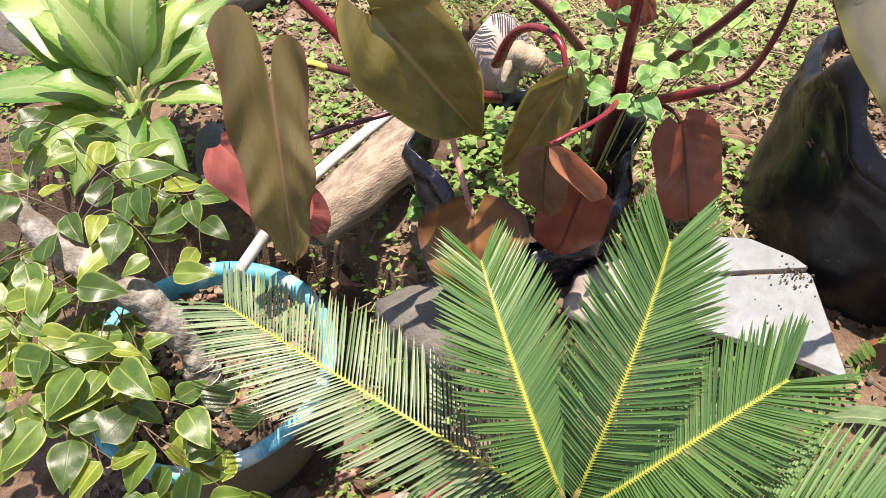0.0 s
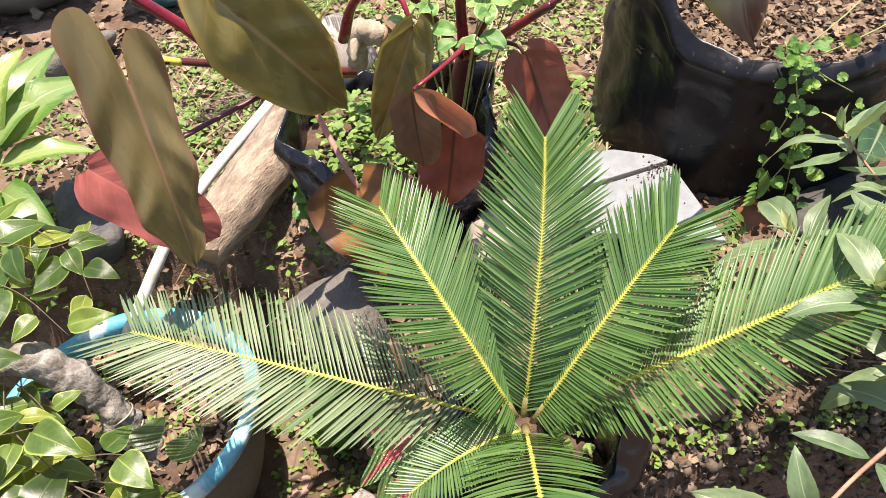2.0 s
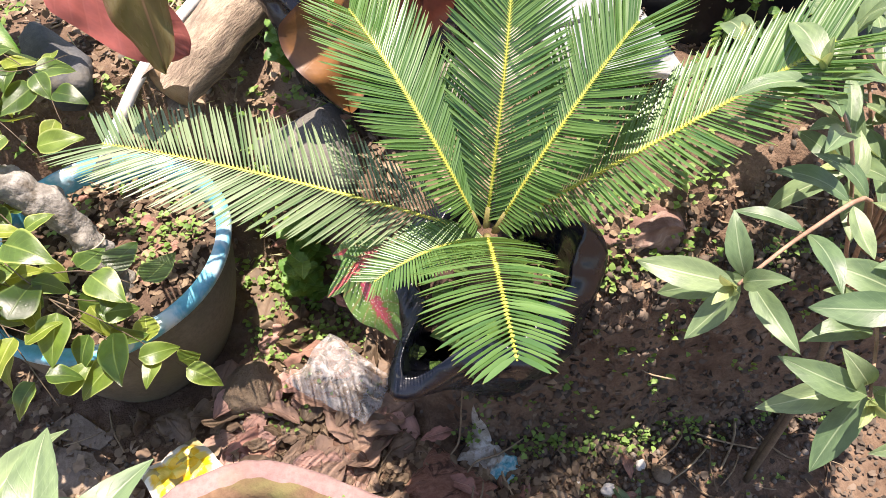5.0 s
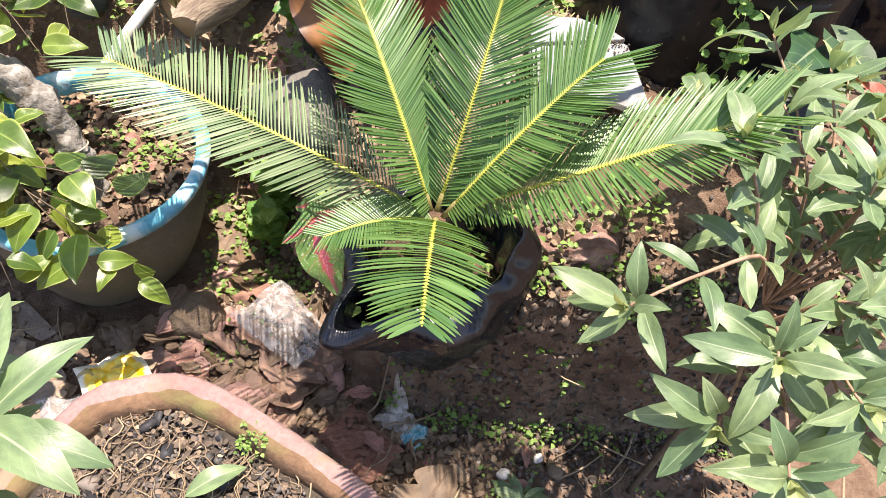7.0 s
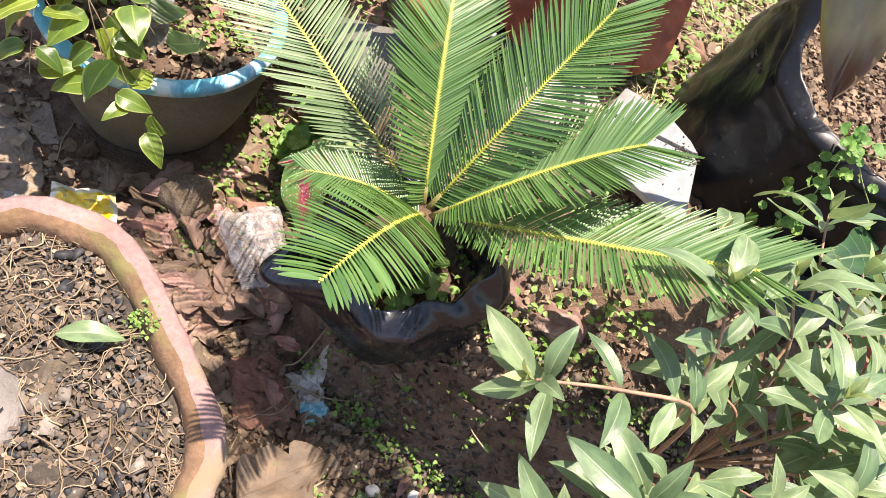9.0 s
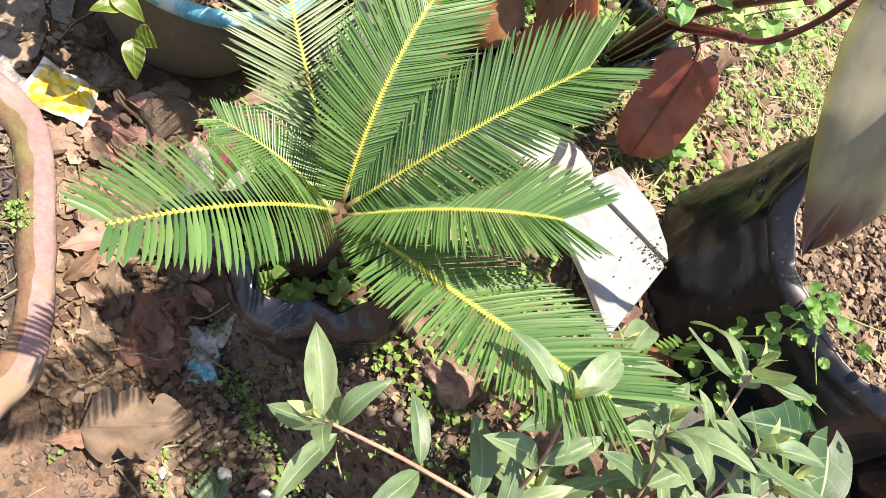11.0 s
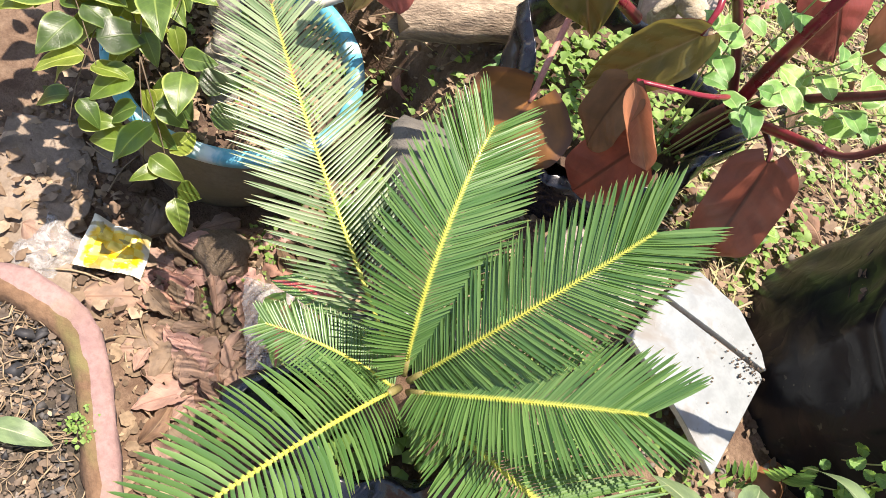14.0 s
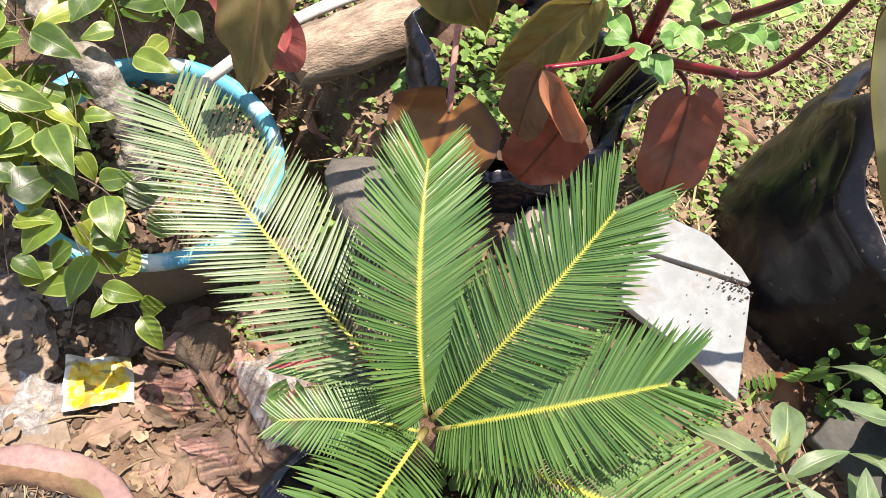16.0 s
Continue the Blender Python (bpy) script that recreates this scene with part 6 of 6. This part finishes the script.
weeds("weeds", "tiny weeds on the shaded lower soil", 60, spot(0.15, 0.8, -0.2, 0.26), (0.006, 0.014), 5, 18)
weeds("weeds", "small weeds growing behind the dieffenbachia", 260, spot(-1.3, -0.3, 1.1, 2.1), (0.010, 0.026), 6, 19)
weeds("weeds", "yellow-green moss tuft in the trough", 30, bowl(-0.105, 0.10, 0.022, 0.44), (0.004, 0.009), 6, 20)


def trough_spot(r):
    x, y = r.uniform(0.06, 0.53), r.uniform(0.06, 0.40)
    p = Vector((-0.293, 0.288, 0)) + ux * x + uy * y
    return p.x, p.y, 0.435


GRIT = []
for sd in range(5):
    # angular broken bits
    rr = random.Random(300 + sd)
    bm = bmesh.new()
    bmesh.ops.create_cube(bm, size=0.8)
    GRIT.append((np.array([v.co + Vector((rr.uniform(-0.3, 0.3), rr.uniform(-0.3, 0.3), rr.uniform(-0.25, 0.25))) for v in bm.verts]) * [1, 0.75, 0.5], [tuple(v.index for v in f.verts) for f in bm.faces]))
    bm.free()
scatter("gravel", "dark broken grit in the trough's soil", 900, trough_spot, GRIT, M["darkstones"], (0.002, 0.014), 3, 0.003, 21, "gravel")
scatter("gravel", "black charcoal chunks on the trough's soil", 46, trough_spot, GRIT, M["charcoal"], (0.014, 0.034), 3, 0.004, 28, "gravel")
scatter("gravel", "pale flat stones on the trough's soil", 22, trough_spot, GRIT, M["stones"], (0.014, 0.034), 0.5, 0.003, 29, "gravel")
scatter("gravel", "brown and grey bits in the trough's soil", 900, trough_spot, GRIT, M["stones"], (0.002, 0.009), 3, 0.003, 26, "gravel")
scatter("leaf_litter", "leaf crumbs on the trough's soil", 2600, trough_spot, FLAKE, M["darklitter"], (0.003, 0.016), 0.6, 0.006, 22)
scatter("leaf_litter", "pale leaf crumbs on the trough's soil", 340, trough_spot, FLAKE, M["palelitter"], (0.004, 0.018), 0.6, 0.006, 27)
scatter("roots", "pale dry roots over the trough's soil", 480, trough_spot, THIN, M["twigs"], (0.012, 0.09), 0.25, 0.008, 23, "roots")
tagged(shape("stump", stone((-0.25, -0.075, 0.42), (0.10, 0.06, 0.04), 31, rot=-0.6), M["rock"]), "grey weathered stump in the trough", "stump")
tagged(link("fallen_leaf", SH[1], None, place((-0.20, 0.018, 0.458), (-0.115, 0.055, 0.458), (0.1, 0.1, 1))), "fresh pale green leaf lying in the trough", "leaf", "fallen leaves")
scatter("soil_crumbs", "crumbs of soil strewn on the white tile", 60, lambda r: (r.gauss(0.576, 0.016), r.gauss(0.758, 0.012), 0.683), PEB, M["darklitter"], (0.0015, 0.007), 3, 0.001, 24, "soil")
scatter("soil_crumbs", "stray crumbs of soil on the white tile", 16, lambda r: (r.uniform(0.48, 0.60), r.uniform(0.64, 0.76), 0.681), PEB, M["darklitter"], (0.0012, 0.005), 3, 0.001, 25, "soil")


# ---- rubbish ----
def crumpled(name, corners, z, mat, label, cat, amp, seed, n=22, fr=22):
    """A crumpled sheet laid over the ground between four corners."""
    A, B, Cc, D = (np.array(c, float) for c in corners)
    V, F, UV = [], [], []
    for i in range(n + 1):
        for j in range(n + 1):
            u, v = i / n, j / n
            p = (A * (1 - u) + B * u) * (1 - v) + (D * (1 - u) + Cc * u) * v
            w = noise.noise_vector((p[0] * fr + seed, p[1] * fr, seed))
            w2 = noise.noise_vector((p[0] * fr * 2.7 + seed, p[1] * fr * 2.7, seed + 3))
            w3 = ridge(p[0] * fr * 1.6 + seed, p[1] * fr * 1.6, seed + 5)
            edge = min(u, 1 - u, v, 1 - v)
            V.append((p[0] + w.x * amp * 0.8, p[1] + w.y * amp * 0.8, z(p[0], p[1]) + amp * (1.0 + 1.3 * abs(w.z) + 0.4 * w2.z + 0.5 * w3) * (0.35 + min(1, edge * 5)) ))
            UV.append((u, v))
    for i in range(n):
        for j in range(n):
            a = i * (n + 1) + j
            F.append((a, a + n + 1, a + n + 2, a + 1))
    return tagged(shape(name, (np.array(V), F, np.array(UV)), mat), label, cat)


crumpled("snack_wrapper", [(-0.527, 0.448), (-0.40, 0.492), (-0.35, 0.41), (-0.472, 0.338)], lambda x, y: ground_z(x, y) + 0.03, M["wrapper"], "crumpled yellow and white snack wrapper on dead leaves", "wrapper", 0.010, 3)
crumpled("plastic_bag", [(-0.20, 0.557), (-0.085, 0.645), (0.036, 0.486), (-0.06, 0.41)], lambda x, y: max(0.05, ground_z(x, y)), M["film"], "crumpled clear plastic bag lying beside the black bag", "plastic bag", 0.018, 6, 52, 19)
crumpled("plastic_scrap", [(-0.60, 0.40), (-0.50, 0.41), (-0.46, 0.29), (-0.58, 0.27)], ground_z, M["film"], "small scrap of clear plastic film on the soil", "plastic bag", 0.014, 9, 20, 22)
crumpled("litter_bag", [(0.112, 0.304), (0.164, 0.358), (0.238, 0.262), (0.196, 0.228)], ground_z, M["oldbag"], "dirty old grey plastic packet with a torn blue end", "wrapper", 0.012, 12, 30, 40)
# dry roots and stems over the husk
for pts in ([(0.045, 0.302), (0.069, 0.268), (0.097, 0.26), (0.123, 0.245), (0.117, 0.216), (0.086, 0.175)], [(0.119, 0.26), (0.144, 0.277), (0.2, 0.286), (0.255, 0.3)], [(0.098, 0.307), (0.124, 0.332), (0.144, 0.375)], [(0.10, 0.19), (0.13, 0.205), (0.145, 0.235)]):
    tagged(shape("dry_root", tube(curve([(x, y, ground_z(x, y) + 0.034 + 0.006 * math.sin(x * 60)) for x, y in pts], 20), [0.0016, 0.0022, 0.0012], 7, 1, 0.1, 5), M["twigs"]), "thin pale dry root lying over the husk", "root", "dry roots")
crumpled("husk", [(-0.02, 0.265), (0.075, 0.345), (0.175, 0.225), (0.075, 0.15)], ground_z, M["husk"], "red-brown fibrous coconut husk on the soil", "husk", 0.016, 15, 26, 30)
M["darkslab"] = mottled("dark_grey_cement", (0.05, 0.052, 0.047), (0.09, 0.09, 0.08), 14, 0.9, 0.7, c=(0.07, 0.065, 0.05), fine=90)
tagged(shape("pot_shard", slab([(0.74, 0.57), (0.80, 0.66), (0.92, 0.69), (0.98, 0.60), (0.82, 0.50)], 0.655, 0.02, (0.1, -0.2)), [M["darkslab"], M["darkslab"]]), "broken dark grey cement slab beside the black bag", "slab")

# creeper over the large bag
creeper = thing("creeper", (0.70, 0.64, 0.62), "thin creeper with small round-lobed leaves over the black bag", "vine")
CRE = [leaf_mesh("creeper_leaf", leaf(w, roundish, 12, 3, 0.2, 0.15, 0.06, 0.15, seed=170 + i, tooth=0.16), M["weed"]) for i, w in enumerate((0.95, 0.8))]
for pts, tufts, dens in (([(0.73, 0.72, 0.925), (0.735, 0.69, 0.90), (0.75, 0.668, 0.82), (0.765, 0.66, 0.72), (0.77, 0.65, 0.60)], 9, 8), ([(0.75, 0.675, 0.86), (0.73, 0.67, 0.80), (0.715, 0.675, 0.76)], 3, 4), ([(0.765, 0.66, 0.74), (0.74, 0.66, 0.70), (0.72, 0.66, 0.67)], 3, 4),
                         ([(0.735, 0.69, 0.90), (0.80, 0.67, 0.935), (0.88, 0.68, 0.95), (0.97, 0.70, 0.97)], 4, 2), ([(0.74, 0.70, 0.91), (0.82, 0.71, 0.96), (0.90, 0.74, 1.0)], 2, 2), ([(0.735, 0.70, 0.92), (0.77, 0.665, 0.89), (0.83, 0.655, 0.85)], 2, 2)):
    ob, path = twig(creeper, pts, 0.0014, 0.0009, M["greenstem"], "vine", 18, 5)
    for c in range(tufts):
        # a tuft of leaves on short stalks
        o = Vector(path[min(17, int(17 * (c + 0.6 + RND.uniform(-0.3, 0.3)) / tufts))])
        for i in range(RND.randint(dens // 2, dens)):
            p = o + Vector((RND.gauss(0, 0.016), RND.gauss(-0.010, 0.008), RND.gauss(0.0, 0.018)))
            a = RND.uniform(0, 6.3)
            d = Vector((math.cos(a), math.sin(a) * 0.6 - 0.3, RND.uniform(-0.5, 0.4))).normalized()
            leafy(creeper, RND.choice(CRE), p, p + d * RND.uniform(0.012, 0.025), (RND.uniform(-0.4, 0.4), -0.8, 0.8))
FERN = leaf_mesh("feathered_leaf", leaf(0.22, lance, 8, 2, 0.1, 0.1, 0.03, seed=175), M["weed"])
for b0, d0 in (((0.715, 0.655, 0.64), (-0.03, -0.02, 0.09)), ((0.71, 0.65, 0.62), (-0.07, -0.03, 0.0))):
    b0, d0 = Vector(b0), Vector(d0)
    for i in range(11):
        # pinnate leaf: pairs along a short stalk and one at its end
        p = b0 + d0 * (0.25 + 0.15 * (i // 2))
        sd = d0.normalized().cross(Vector((0, -0.8, 0.6))) * (1 if i % 2 else -1)
        v = (sd + d0.normalized() * 0.5).normalized() if i < 10 else d0.normalized()
        leafy(creeper, FERN, p, p + v * (0.045 - 0.002 * i), (0, -0.7, 0.7))

# taller broad-leaved weeds by the log
for cx, cy, hh in ((-0.115, 0.78, 0.17), (-0.09, 0.84, 0.15), (-0.11, 0.86, 0.16), (-0.14, 0.82, 0.10), (0.43, 0.98, 0.12), (0.47, 1.02, 0.10), (-0.04, 1.02, 0.12)):
    wz = thing("tall_weed", ground_at(cx, cy), "small upright weed with soft green leaves", "weed", "tall weeds")
    z0 = ground_z(cx, cy)
    twig(wz, [(cx, cy, z0 - 0.005), (cx + 0.01, cy - 0.005, z0 + hh * 0.5), (cx + 0.005, cy - 0.02, z0 + hh)], 0.0025, 0.0015, M["greenstem"], "stalk", 8, 6)
    for i in range(16):
        a = i * 2.4
        p = Vector((cx + 0.006, cy - 0.01, z0 + hh * (0.3 + 0.05 * i)))
        d = Vector((math.cos(a), math.sin(a), 0.15)).normalized()
        leafy(wz, CRE[i % 2], p, p + d * RND.uniform(0.03, 0.055))

# bowl and blue basin standing far behind
for nm, cc, rr, hh, mt, lb in (("bowl", (-0.84, 2.68, 0.40), 0.26, 0.20, "greyplastic", "pale grey plastic bowl standing at the back"), ("basin", (-0.35, 2.46, 0.40), 0.16, 0.15, "bluepaint", "worn blue basin standing at the back")):
    b0 = thing(nm, cc, lb, "bowl")
    shape("shell", lathe([(0.02, 0.01), (rr * 0.62, 0.012), (rr * 0.9, hh * 0.6), (rr - 0.01, hh), (rr + 0.008, hh + 0.004), (rr + 0.010, hh - 0.006), (rr * 0.93, hh * 0.55), (rr * 0.65, 0.0), (0.02, 0.0)], cc, 48), M[mt], b0)

# flat stones set in the bed beside the blue-rimmed pot
M["flagstone"] = mottled("worn_flagstone", (0.17, 0.13, 0.095), (0.27, 0.215, 0.165), 16, 0.95, 0.8, c=(0.15, 0.12, 0.09), cscale=5, fine=110, dist=0.006)
for cs in ([(-0.845, 0.50), (-0.73, 0.585), (-0.60, 0.52), (-0.545, 0.45), (-0.535, 0.345), (-0.61, 0.285), (-0.72, 0.34)], [(-0.74, 0.62), (-0.66, 0.64), (-0.58, 0.555), (-0.61, 0.535), (-0.70, 0.59)], [(-0.53, 0.335), (-0.47, 0.345), (-0.40, 0.27), (-0.42, 0.22), (-0.52, 0.25), (-0.59, 0.28)]):
    tagged(shape("flagstone", slab(cs, 0.012, 0.03, (0.02, 0.03)), [M["flagstone"], M["flagstone"]], smooth=False), "flat worn stone lying flush in the soil", "stone", "garden stones")

# pale scraps on the lower soil
M["chalk"] = mottled("chalky_scrap", (0.50, 0.48, 0.44), (0.66, 0.64, 0.60), 30, 0.8, 0.5, c=(0.33, 0.29, 0.24))
for x, y, s0, sd in ((0.385, 0.155, 0.020, 41), (0.365, 0.135, 0.014, 42), (0.40, 0.125, 0.012, 43), (0.33, 0.19, 0.010, 44), (0.47, 0.19, 0.014, 45), (0.30, 0.08, 0.012, 46)):
    tagged(shape("stone", stone((x, y, ground_z(x, y) + s0 * 0.3), (s0, s0 * 0.8, s0 * 0.55), sd, rot=sd), M["chalk"]), "small whitish stone on dark soil", "stone", "garden stones")
for x, y, s0, sd in ((0.43, 0.22, 0.026, 51), (0.50, 0.16, 0.022, 52), (0.27, 0.29, 0.018, 53), (0.56, 0.07, 0.024, 54), (0.20, 0.05, 0.02, 55)):
    tagged(shape("stone", stone((x, y, ground_z(x, y) + s0 * 0.3), (s0, s0 * 0.8, s0 * 0.55), sd, rot=sd), M["brownrock"]), "small brown stone on dark soil", "stone", "garden stones")
for i in range(10):
    a = i * 2.4
    fallen(SH[i % 4], 0.41 + 0.035 * math.cos(a), 0.10 + 0.03 * math.sin(a), RND.uniform(0.05, 0.085), a, RND.uniform(0.006, 0.02), "withered grey-green leaf on the dark soil")
